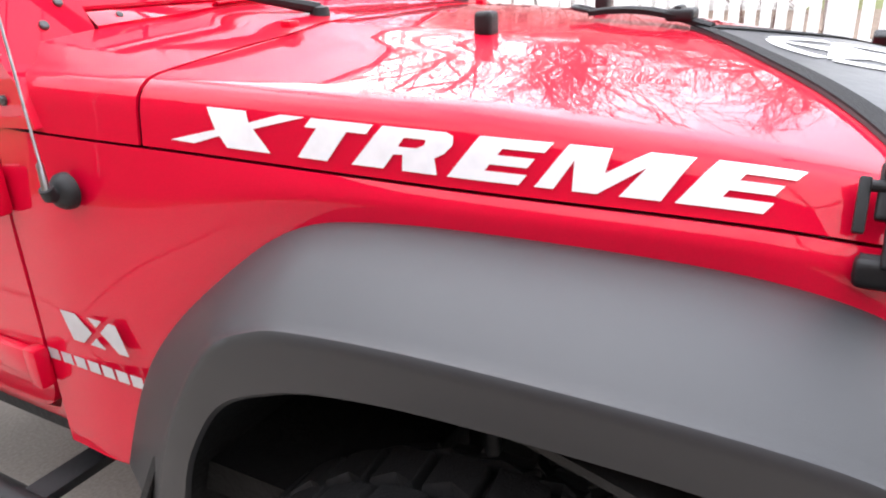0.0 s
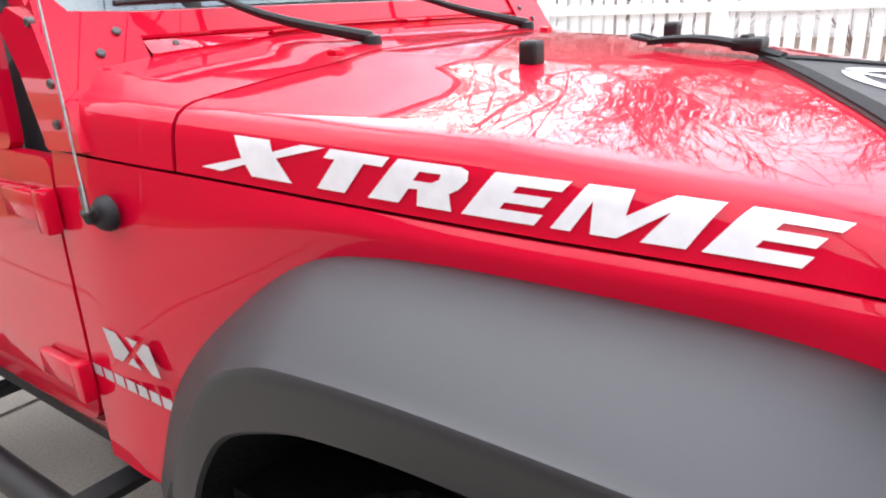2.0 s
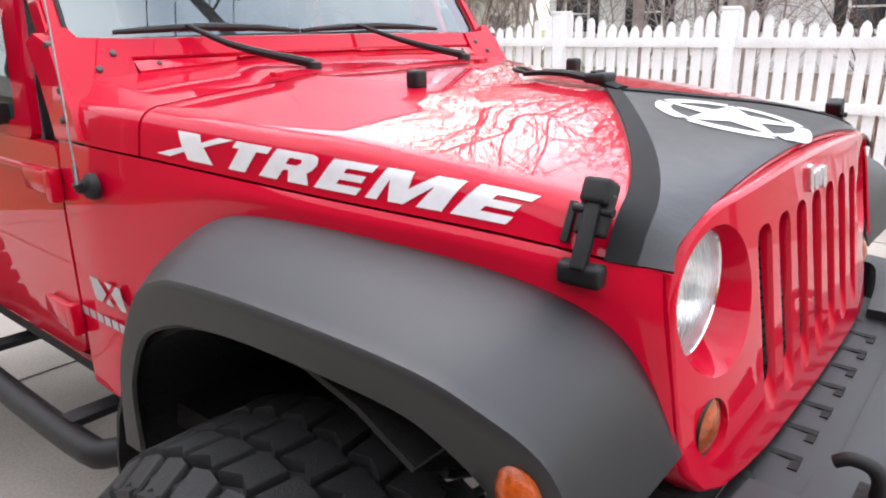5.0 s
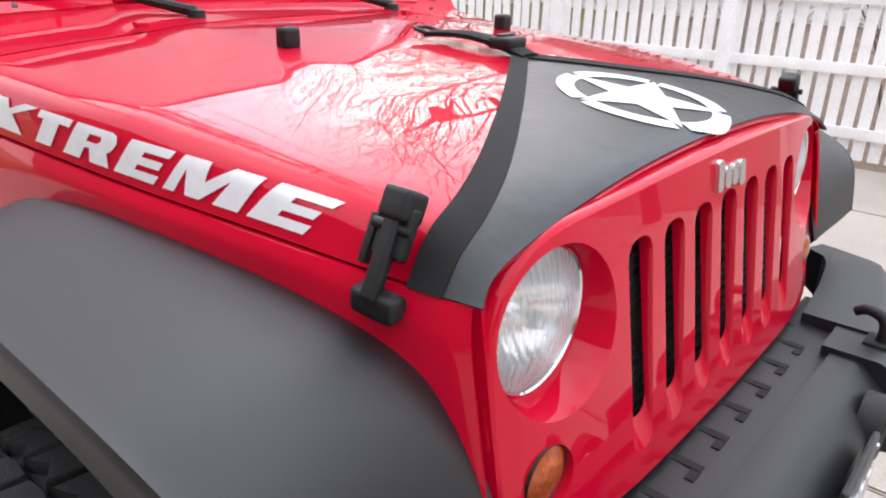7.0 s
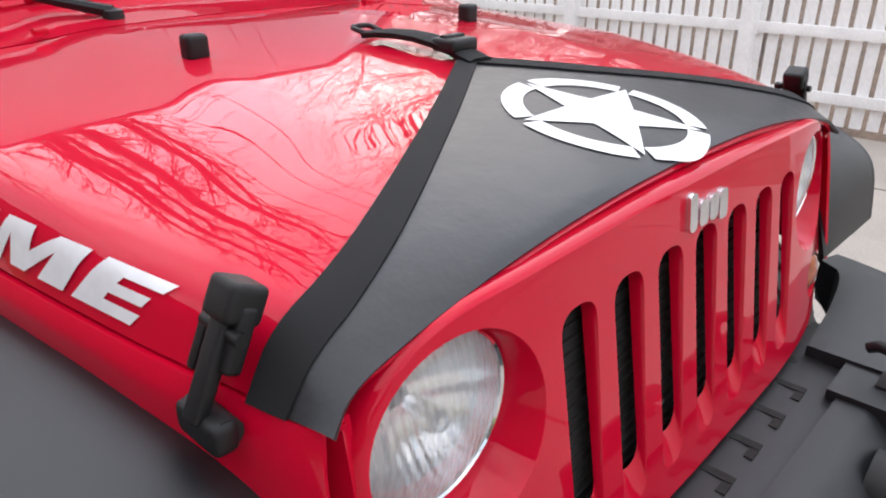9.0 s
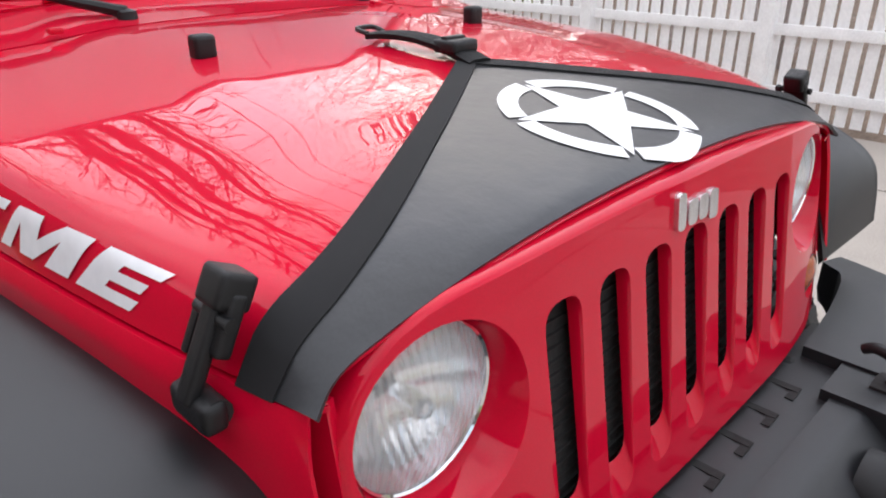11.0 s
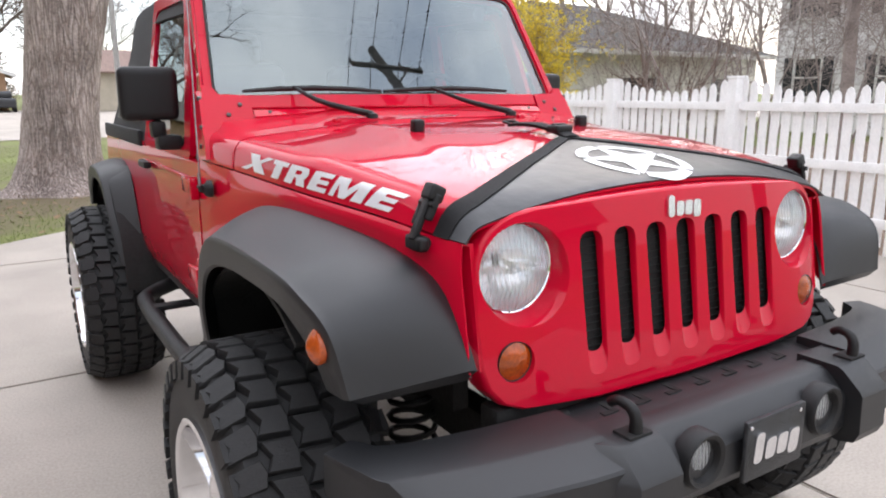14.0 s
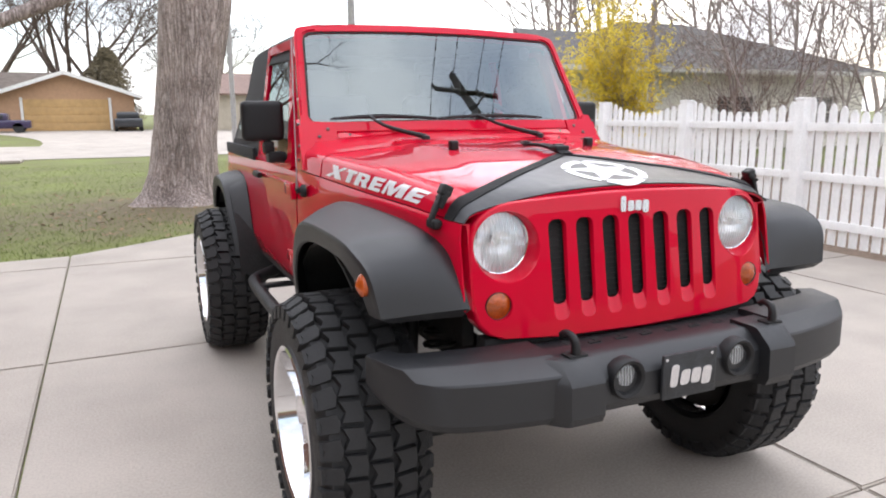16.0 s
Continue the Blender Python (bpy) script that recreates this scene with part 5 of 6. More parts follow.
LET = [("X", 0.901), ("T", 0.707), ("R", 0.633), ("E", 0.514), ("M", 0.416), ("E", 0.274)]


def decal_point(y, h, lift=0.0020):
    """On the hood's flank at y, h metres of skin above its lower edge."""
    p, run = hood_point(y, -1.0, lift), 0.0
    for k in range(1, 60):
        q = hood_point(y, -1.0 + 0.006 * k, lift)
        step = (q - p).length
        if run + step >= h:
            return p.lerp(q, (h - run) / step)
        p, run = q, run + step
    return p


for ch, y0 in LET:
    lean = 0.0 if ch == "X" else LEAN_U
    shapes = [[((x + lean * z) * UNIT, z) for x, z in g] for g in GLYPHS[ch]]
    bm = slice_up(flat(shapes[0], shapes[1:]), [0.02 * k for k in range(10)], [0.1 * k for k in range(1, 10)])
    mapped(bm, lambda x, z: decal_point(y0 - x, 0.0125 + z * 0.0485))
    part("letter", bm, SILVER_DECAL, hood, "silver decal letter " + ch)

# edition mark and model name on the cowl side, as plain shapes
def on_side(y, z):
    return Vector((-(side_x(z) + 0.0018), y, z))


def slab(poly, m=MARK_DECAL):
    return part("edition_mark", mapped(flat(poly), on_side), m, car)


LY, LZ = 1.176, 0.914


def lp(u, v):
    return (LY - 0.132 * u - 0.018 * (1 - v), LZ + 0.050 * v)


for poly in ([(0, 0), (0.20, 0), (0.4545, 0.4545), (0.28, 1), (0, 1)], [(0.50, 1), (0.5945, 0.7045), (0.76, 1)], [(1, 0), (0.82, 0), (0.638, 0.568), (0.88, 1), (1, 1)], [(0.32, 0), (0.498, 0.318), (0.60, 0)]):
    slab([lp(u, v) for u, v in poly])
for k in range(8):
    u = 1.236 - 0.0340 * k
    part("name_bar", mapped(flat([(u, 0.862), (u - 0.027, 0.862), (u - 0.0245, 0.882), (u + 0.0025, 0.882)]), on_side), MARK_DECAL, car)

# ---- fence ----
fence = thing("picket_fence", (5.5, 3.7, 0), "white painted wooden picket fence with scalloped top", "fence")
FX = 5.44
post_bm = merge(box((0, 0, 0.80), (0.115, 0.115, 1.60), 0.006), box((0, 0, 1.612), (0.135, 0.135, 0.03), 0.010))
post0 = part("post", post_bm, FENCE_WHITE, fence)
post_ys = [2.005 + 1.77 * k for k in range(-2, 6)]
post0.matrix_basis = Matrix.Translation((FX - 0.02, post_ys[0], 0))
for y in post_ys[1:]:
    share(post0, Matrix.Translation((FX - 0.02, y, 0)))
picket_bm = prism([(-0.043, 0), (0.043, 0), (0.043, 0.955), (0.028, 0.985), (0.0, 1.0), (-0.028, 0.985), (-0.043, 0.955)], lambda y, z: Vector((-0.009, y, z)), lambda y, z: Vector((0.009, y, z)))
picket0 = part("picket", picket_bm, FENCE_WHITE, fence, smooth=0)
picket0.matrix_basis = Matrix.Translation((FX + 0.045, post_ys[0] + 0.07, 0.05)) @ Matrix.Diagonal((1, 1, 1.5, 1))
rnd = random.Random(4)
for y0, y1 in zip(post_ys, post_ys[1:]):
    for k in range(14):
        t = (k + 0.5) / 14
        top = 1.645 - 0.172 * math.sin(math.pi * t) + rnd.uniform(-0.008, 0.008)
        m = pose(FX + 0.045, y0 + (y1 - y0) * t, 0.05, rnd.uniform(-0.5, 0.5)) @ Matrix.Diagonal((1, 1, top - 0.05, 1))
        if y0 == post_ys[0] and k == 0:
            picket0.matrix_basis = m
        else:
            share(picket0, m)
    for z in (1.312, 0.775, 0.27):
        part("rail", box((FX + 0.012, (y0 + y1) / 2, z), (0.04, y1 - y0 - 0.10, 0.088), 0.004), FENCE_WHITE, fence)

# ---- trees ----
def pydata(name, verts, faces, material, parent, label=""):
    me = bpy.data.meshes.new(name)
    me.from_pydata(verts, [], faces)
    me.materials.append(material)
    me.polygons.foreach_set("use_smooth", [True] * len(me.polygons))
    ob = new(name, me)
    if parent:
        ob.parent = parent
        ob.matrix_parent_inverse = world_of(parent).inverted()
    return tagged(ob, label) if label else ob


def bough(verts, faces, pts, radii, sides):
    """Adds a tapered round limb to lists of corners and faces."""
    n0, side = len(verts), None
    for i, p in enumerate(pts):
        d = (pts[min(i + 1, len(pts) - 1)] - pts[max(i - 1, 0)]).normalized()
        side = d.orthogonal().normalized() if side is None else (side - d * side.dot(d)).normalized()
        up = d.cross(side)
        for k in range(sides):
            a = 2 * math.pi * k / sides
            verts.append(p + radii[i] * (math.cos(a) * side + math.sin(a) * up))
    for i in range(len(pts) - 1):
        for k in range(sides):
            a, b = n0 + i * sides + k, n0 + i * sides + (k + 1) % sides
            faces.append((a, b, b + sides, a + sides))


def grow(rng, start, way, length, radius, level, out, droop=0.0, kids=(5, 5, 4, 3)):
    """Bare limbs, each with smaller ones along it."""
    n = 6 if level < 2 else 4
    pts, p, d = [start.copy()], start.copy(), way.normalized()
    for i in range(n):
        d = (d + Vector((rng.uniform(-1, 1), rng.uniform(-1, 1), rng.uniform(-0.6, 0.8) - droop)) * (0.16 + 0.05 * level)).normalized()
        p = p + d * (length / n)
        pts.append(p)
    tip = 0.25 if level < 2 else 0.12
    radii = [radius * (1 - (1 - tip) * i / n) for i in range(n + 1)]
    out[min(level, 2)].append((pts, radii))
    if level >= len(kids):
        return
    for k in range(kids[level]):
        t = 0.30 + 0.68 * (k + rng.random()) / kids[level]
        i = min(int(t * n), n - 1)
        q = pts[i].lerp(pts[i + 1], t * n - i)
        axis = (pts[i + 1] - pts[i]).normalized()
        turn = axis.orthogonal().normalized()
        turn.rotate(Matrix.Rotation(rng.uniform(0, 2 * math.pi), 3, axis))
        w = (axis * rng.uniform(0.55, 1.0) + turn * rng.uniform(0.6, 1.0) + Vector((0, 0, 0.18)))
        grow(rng, q, w, length * rng.uniform(0.45, 0.68), max(radii[i] * rng.uniform(0.42, 0.62), 0.0035), level + 1, out, droop, kids)


def tree_parts(tree, limbs, bark, twig, extra=()):
    tv, tf = [], []
    for lv, sides in ((0, 14), (1, 8)):
        for pts, radii in limbs[lv]:
            bough(tv, tf, pts, radii, sides)
    pydata("trunk", tv, tf, bark, tree)
    bv, bf = [], []
    for pts, radii in limbs[2]:
        bough(bv, bf, pts, radii, 4)
    pydata("crown", bv, bf, twig, tree)


def bare_tree(loc, height, radius, seed, label, spread=0.6, kids=(7, 6, 5, 4), droop=0.0, group="bare trees"):
    rng = random.Random(seed)
    tree = thing("bare_tree", loc, label, "tree", group)
    out = {0: [], 1: [], 2: []}
    grow(rng, Vector(loc), Vector((rng.uniform(-0.08, 0.08), rng.uniform(-0.08, 0.08), 1)), height, radius, 0, out, droop, kids)
    tree_parts(tree, out, TWIG, TWIG)
    return tree


# the big tree on the lawn
BT = Vector((-0.57, 11.25, -0.03))
big = thing("old_tree", BT, "thick old tree with furrowed grey-brown bark on the lawn", "tree")
rows = []
nz, na = 90, 72
for i in range(nz):
    z = 5.2 * (i / (nz - 1)) ** 1.15
    r0 = 0.505 + 0.32 * math.exp(-z / 0.24) + 0.05 * math.exp(-z / 1.0) + 0.06 * min(1.2, max(0, z - 1.9))
    row = []
    for k in range(na):
        a = 2 * math.pi * k / na
        root = 0.10 * math.exp(-z / 0.25) * math.cos(5 * a + 0.6)
        n1 = noise.noise((3.2 * math.cos(a), 3.2 * math.sin(a), z * 0.55))
        n2 = noise.noise((11 * math.cos(a) + 3, 11 * math.sin(a), z * 1.7))
        n3 = noise.noise((24 * math.cos(a), 24 * math.sin(a) + 9, z * 5))
        r = r0 + root + 0.035 * n1 + 0.030 * (abs(n2) - 0.25) + 0.014 * n3
        row.append(BT + Vector((r * math.cos(a) + 0.135 * z, r * math.sin(a), z)))
    rows.append(row)
part("trunk", grid(rows, close_v=True), BARK, big, smooth=80)
out = {0: [], 1: [], 2: []}
rng = random.Random(11)
top = BT + Vector((0.66, 0, 5.0))
for way, ln, rr in (((-0.5, -0.5, 0.9), 6.0, 0.27), ((-0.2, 0.8, 1.0), 6.0, 0.26), ((0.5, 0.5, 0.9), 5.5, 0.24)):
    grow(rng, top, Vector(way), ln, rr, 1, out, 0.0, (5, 6, 5, 4))
low = [Vector(p) for p in ((-0.35, 11.2, 4.45), (-1.0, 10.7, 3.75), (-1.75, 10.2, 3.30), (-2.30, 9.95, 2.99), (-2.85, 9.85, 2.72), (-3.6, 9.6, 2.66), (-4.8, 9.1, 2.95))]
out[1].append((low, [0.17, 0.135, 0.115, 0.105, 0.095, 0.07, 0.03]))
for k in (3, 4, 5, 6):
    grow(rng, low[k], Vector((-0.5, rng.uniform(-1, 1), 0.6)), 1.6, 0.03, 2, out, 0.0, (0, 0, 5, 4))
# long boughs that sweep over the drive together
for dx, dy, dz, r in ((0.0, 0.0, 0.0, 0.15), (0.35, 0.1, -0.55, 0.11), (-0.30, 0.0, 0.65, 0.12), (0.75, 0.2, -0.2, 0.06), (0.15, -0.3, 1.15, 0.06), (-0.7, -0.2, 0.1, 0.055)):
    sweep = [top + Vector((0, 0, -0.2))] + [Vector((x + dx * k, y + dy * k, z + dz * k)) for x, y, z, k in ((1.3, 10.8, 5.5, 0.4), (2.2, 9.9, 6.8, 1.0), (2.9, 8.7, 8.5, 1.1), (3.5, 7.3, 10.2, 1.2), (4.0, 5.6, 11.8, 1.4))]
    sweep = [p + 0.10 * noise.noise_vector(p * 1.3 + Vector((dx, dy, 0))) for p in glide(sweep, 22)]
    tv, tf = [], []
    bough(tv, tf, sweep, [1.2 * r * (1 - 0.68 * i / 21) for i in range(22)], 10)
    pydata("limb", tv, tf, DARKTWIG, big)
    for k in range(5, 22):
        way = (sweep[k] - sweep[k - 1]).normalized() + Vector((rng.uniform(-0.5, 0.5), rng.uniform(-0.6, 0.5), rng.uniform(-0.5, 0.5)))
        grow(rng, sweep[k], way, rng.uniform(0.8, 1.7), 0.030, 2, out, 0.0, (0, 0, 4, 3))
for pts, radii in out[1] + out[0]:
    tv, tf = [], []
    bough(tv, tf, pts, radii, 12)
    pydata("limb", tv, tf, BARK, big)
bv, bf = [], []
for pts, radii in out[2]:
    bough(bv, bf, pts, [max(r, 0.008) for r in radii], 4)
pydata("crown", bv, bf, DARKTWIG, big)

# bare trees beyond the fence and round the drive
grey_label = "tall bare deciduous tree with fine branching"
t1 = bare_tree((12.5, 14.5, 0), 12.0, 0.095, 21, grey_label, kids=(9, 7, 6, 4))
t2 = bare_tree((21.0, 33.0, land(17, 33)), 10.5, 0.13, 22, grey_label, kids=(9, 7, 6, 4))


def twist(rng, start, way, length, radius, level, out, kids, wild=0.30):
    """A crooked limb of many short pieces with finer ones along it."""
    n = (12, 11, 8, 6)[min(level, 3)]
    pts, p, d = [start.copy()], start.copy(), way.normalized()
    for i in range(n):
        d = (d + wild * Vector((rng.gauss(0, 0.6), rng.gauss(0, 0.6), rng.gauss(0.08, 0.55)))).normalized()
        p = p + d * (length / n)
        pts.append(p)
    tip = (0.55, 0.45, 0.40, 0.45)[min(level, 3)]
    radii = [radius * (1 - (1 - tip) * i / n) for i in range(n + 1)]
    out[min(level, 2)].append((pts, radii))
    if level >= len(kids):
        return
    for k in range(kids[level]):
        t = 0.22 + 0.78 * (k + rng.random()) / kids[level]
        i = min(int(t * n), n - 1)
        q = pts[i].lerp(pts[i + 1], t * n - i)
        axis = (pts[i + 1] - pts[i]).normalized()
        turn = axis.orthogonal().normalized()
        turn.rotate(Matrix.Rotation(rng.uniform(0, 2 * math.pi), 3, axis))
        twist(rng, q, axis * rng.uniform(0.7, 1.1) + turn * rng.uniform(0.5, 0.9) + Vector((0, 0, 0.10)), length * rng.uniform(0.42, 0.72), max(radii[i] * rng.uniform(0.40, 0.60), 0.0095), level + 1, out, kids, wild)


def crooked_tree(name, loc, stem, radius, limbs, seed, label, kids, wild=0.30):
    """limbs: direction, length and radius of each main limb from the stem's head."""
    rng = random.Random(seed)
    tree = thing(name, loc, label, "tree", "bare trees")
    out = {0: [], 1: [], 2: []}
    line = [Vector(loc) + Vector((0.06 * math.sin(2.1 * k), 0.05 * math.cos(1.7 * k), -0.05 + (stem + 0.05) * k / 5)) for k in range(6)]
    out[0].append((line, [radius * (1.25 - 0.25 * min(1, k / 2)) for k in range(6)]))
    for way, length, r in limbs:
        twist(rng, line[-1] - Vector((0, 0, rng.uniform(0.02, 0.4))), Vector(way), length, r, 1, out, kids, wild)
    tree_parts(tree, out, TWIG, DARKTWIG)
    return tree


t3 = crooked_tree("lopped_tree", (8.9, 3.1, 0), 3.3, 0.15, [((0.1, 0.9, 0.55), 2.3, 0.085), ((-0.2, 0.45, 1.0), 2.2, 0.095), ((0.2, 0.05, 1.0), 2.4, 0.10), ((-0.1, -0.4, 0.9), 2.1, 0.085), ((0.1, -0.85, 0.6), 2.4, 0.075), ((0.7, 0.3, 0.8), 2.0, 0.07)],
                  23, "bare lopped tree with thick crooked limbs behind the fence", (0, 7, 6, 3), 0.34)
copy_thing(t3, Matrix.Translation((12.6, 0.4, 0)) @ Matrix.Rotation(2.1, 4, "Z") @ Matrix.Diagonal((0.95, 0.95, 1.2, 1)))
crooked_tree("spreading_tree", (9.6, 4.9, 0), 4.3, 0.09, [((-0.20, 1.0, 0.85), 5.6, 0.065), ((-0.35, 0.75, 1.1), 5.8, 0.07), ((-0.15, 1.0, 0.55), 5.2, 0.055), ((0.2, -0.5, 1.0), 4.2, 0.05), ((-0.2, -0.9, 0.6), 3.6, 0.04), ((0.6, 0.2, 1.0), 4.2, 0.05)],
             29, "wide bare tree with long fine twigs behind the fence", (0, 8, 7, 4), 0.20)
rng = random.Random(5)


def many_stemmed(loc, height, seed, label, stems=5, radius=0.042):
    """A small bare tree that forks at the ground."""
    rng = random.Random(seed)
    tree = thing("small_bare_tree", loc, label, "tree", "small trees behind the fence")
    out = {0: [], 1: [], 2: []}
    for k in range(stems):
        a = 6.28 * (k + rng.random()) / stems
        d = Vector((math.cos(a) * rng.uniform(0.12, 0.5), math.sin(a) * rng.uniform(0.12, 0.5), 1))
        grow(rng, Vector(loc) + Vector((0.12 * math.cos(a), 0.12 * math.sin(a), -0.05)), d, height * rng.uniform(0.6, 1.0), radius * rng.uniform(0.6, 1.0), 1, out, 0.0, (0, 8, 6, 3))
    tv, tf = [], []
    for pts, radii in out[1]:
        tv, tf = [], []
        bough(tv, tf, pts, radii, 7)
        pydata("stem", tv, tf, TWIG, tree)
    bv, bf = [], []
    for pts, radii in out[2]:
        bough(bv, bf, pts, [max(r, 0.0055) for r in radii], 3)
    pydata("crown", bv, bf, TWIG, tree)
    return tree


m1 = many_stemmed((9.4, 7.0, 0), 5.6, 41, "many-stemmed bare tree with fine brown twigs", 4, 0.036)
m2 = many_stemmed((11.0, 9.8, 0), 7.5, 42, "many-stemmed bare tree with fine brown twigs", 4, 0.045)
m3 = many_stemmed((10.2, 5.4, 0), 5.2, 43, "many-stemmed bare tree with fine brown twigs", 3, 0.032)
spots = [(15.0, 12.2), (18.8, 13.0), (17.0, 6.6), (12.4, 1.6), (21.4, 9.0), (11.4, 4.4), (16.4, 10.6), (19.8, 6.2), (22.0, 12.6)]
for k, (x, y) in enumerate(spots):
    s = rng.uniform(0.85, 1.2)
    copy_thing((m1, m2, m3)[k % 3], Matrix.Translation((x, y, 0)) @ Matrix.Rotation(rng.uniform(0, 6.28), 4, "Z") @ Matrix.Diagonal((s, s, s, 1)))
for x, y, s in ((23.5, 35, 1.1), (27, 30, 1.0), (31, 25, 1.1), (28, 38, 1.1), (34, 18, 1.1), (38, 10, 1.2), (25, 40, 1.3), (29, 44, 1.3), (36, 30, 1.3), (20, 30, 0.9), (22, 29.5, 1.1), (24, 31, 1.0), (29, 29, 1.15), (32, 21, 1.0), (33, 34, 1.2), (26, 36, 1.3)):
    copy_thing(t2, Matrix.Translation((x, y, land(x, y))) @ Matrix.Rotation(rng.uniform(0, 6.28), 4, "Z") @ Matrix.Diagonal((s, s, s, 1)))
for x, y, s in ((-11, 58, 1.1), (-6.5, 66, 1.2), (-15, 70, 1.3), (-20, 50, 1.2), (-5, -26, 1.2), (-12, -14, 1.2)):
    m = Matrix.Translation((x, y, land(x, y))) @ Matrix.Rotation(rng.uniform(0, 6.28), 4, "Z") @ Matrix.Diagonal((s, s, s, 1))
    copy_thing(t1 if (x < 0) else t2, m)

for x, y, h, rr, sd in ((-4.9, 62.5, 17.0, 0.34, 51), (-2.6, 61.5, 16.0, 0.28, 55), (-10.5, 66.0, 17.0, 0.34, 52), (-17.5, 68.0, 16.0, 0.30, 53), (6.5, 72.0, 13.0, 0.22, 54)):
    big_far = thing("bare_tree", (x, y, land(x, y)), "spreading bare tree above the garage house", "tree", "bare trees")
    out = {0: [], 1: [], 2: []}
    brng = random.Random(sd)
    fork = Vector((x, y, land(x, y) + h * 0.16))
    out[0].append(([Vector((x, y, land(x, y))), fork], [rr, rr * 0.85]))
    for k in range(5):
        a = 6.28 * (k + brng.random()) / 5
        grow(brng, fork, Vector((math.cos(a) * 0.8, math.sin(a) * 0.6, brng.uniform(0.6, 1.3))), h * brng.uniform(0.5, 0.75), rr * 0.55, 1, out, 0.0, (0, 8, 6, 5))
    out[2] = [(pts, [max(r, 0.016) for r in radii]) for pts, radii in out[2]]
    tree_parts(big_far, out, DARKTWIG, DARKTWIG)

over = thing("bare_tree", (-5.7, -4.5, 0), "bare tree with a long limb over the drive", "tree", "bare trees")
out = {0: [], 1: [], 2: []}
orng = random.Random(61)
grow(orng, Vector((-5.7, -4.5, -0.05)), Vector((-0.05, -0.05, 1)), 9.0, 0.17, 0, out, 0.0, (4, 4, 3, 2))
reach = glide([(-5.7, -4.5, 6.0), (-3.7, -3.7, 9.0), (-1.6, -3.0, 10.2), (-0.1, -2.55, 10.3), (0.95, -2.3, 9.95)], 9)
out[1].append((reach, [0.048 - 0.0045 * i for i in range(9)]))
for k in range(4, 9):
    for q in range(2):
        grow(orng, reach[k], Vector((orng.uniform(-0.3, 1), orng.uniform(-0.6, 0.8), orng.uniform(-0.9, 0.2))), orng.uniform(0.6, 1.1), 0.015, 2, out, 0.10, (0, 0, 5, 2))
tree_parts(over, out, DARKTWIG, DARKTWIG)

# unseen house added across the street, behind the camera, to block low bright sky
hs = thing("street_house", (4, -30, 0), "unseen brick house added to darken what the grille reflects", "house")
STREET = mat("brown_brick", (0.20, 0.12, 0.09), 0.85, vary=0.2, scale=4, fine=50, bump=0.4, bump_scale=50)
part("wall", box((4, -33.0, 1.4), (44.0, 8.0, 2.9)), STREET, hs)
bm = bmesh.new()
a = [bm.verts.new(p) for p in ((-19, -28.4, 2.7), (27, -28.4, 2.7), (27, -33, 5.6), (-19, -33, 5.6), (27, -37.6, 2.7), (-19, -37.6, 2.7))]
bm.faces.new((a[0], a[1], a[2], a[3])), bm.faces.new((a[3], a[2], a[4], a[5])), bm.faces.new((a[0], a[3], a[5])), bm.faces.new((a[1], a[4], a[2]))
part("roof", bm, mat("dark_shingles", (0.07, 0.065, 0.06), 0.9, vary=0.25), hs, smooth=0)


def bare_shrub(loc, height, seed, material, label, stems=12, spread=0.8, name="bare_shrub", leaf=None, narrow=1.0):
    rng = random.Random(seed)
    shrub = thing(name, loc, label, "shrub", "shrubs behind the fence")
    out = {0: [], 1: [], 2: []}
    for k in range(stems):
        a = rng.uniform(0, 6.28)
        d = Vector((math.cos(a) * rng.uniform(0.05, spread), math.sin(a) * rng.uniform(0.05, spread), 1.6))
        grow(rng, Vector(loc) + Vector((0.2 * math.cos(a), 0.2 * math.sin(a), 0)), d, height * rng.uniform(0.6, 1.0), 0.014, 2, out, 0.0, (0, 0, 6, 4))
    base = Vector(loc)
    out[2] = [([base + Vector(((p.x - base.x) * narrow, (p.y - base.y) * narrow, p.z - base.z)) for p in pts], radii) for pts, radii in out[2]]
    kinds = [[], []]
    for limb in out[2]:
        kinds[0 if limb[1][0] > 0.012 else 1].append(limb)
    for pts, radii in kinds[0]:
        v, f = [], []
        bough(v, f, pts, radii, 5)
        pydata("stem", v, f, material, shrub)
    v, f = [], []
    for pts, radii in kinds[1]:
        bough(v, f, pts, radii, 3)
    pydata("crown", v, f, material, shrub)
    if leaf:
        lv, lf = [], []
        for pts, radii in out[2]:
            for p in pts[1:]:
                for q in range(8):
                    c = p + Vector((rng.gauss(0, 0.035), rng.gauss(0, 0.035), rng.gauss(0, 0.035)))
                    u = Vector((rng.gauss(0, 1), rng.gauss(0, 1), rng.gauss(0, 1))).normalized()
                    w = u.orthogonal().normalized() * 0.020
                    u = u * 0.032
                    n0 = len(lv)
                    lv += [c - u, c + w, c + u, c - w]
                    lf.append((n0, n0 + 1, n0 + 2, n0 + 3))
        pydata("blossom", lv, lf, leaf, shrub, "small yellow blossom")
    return shrub


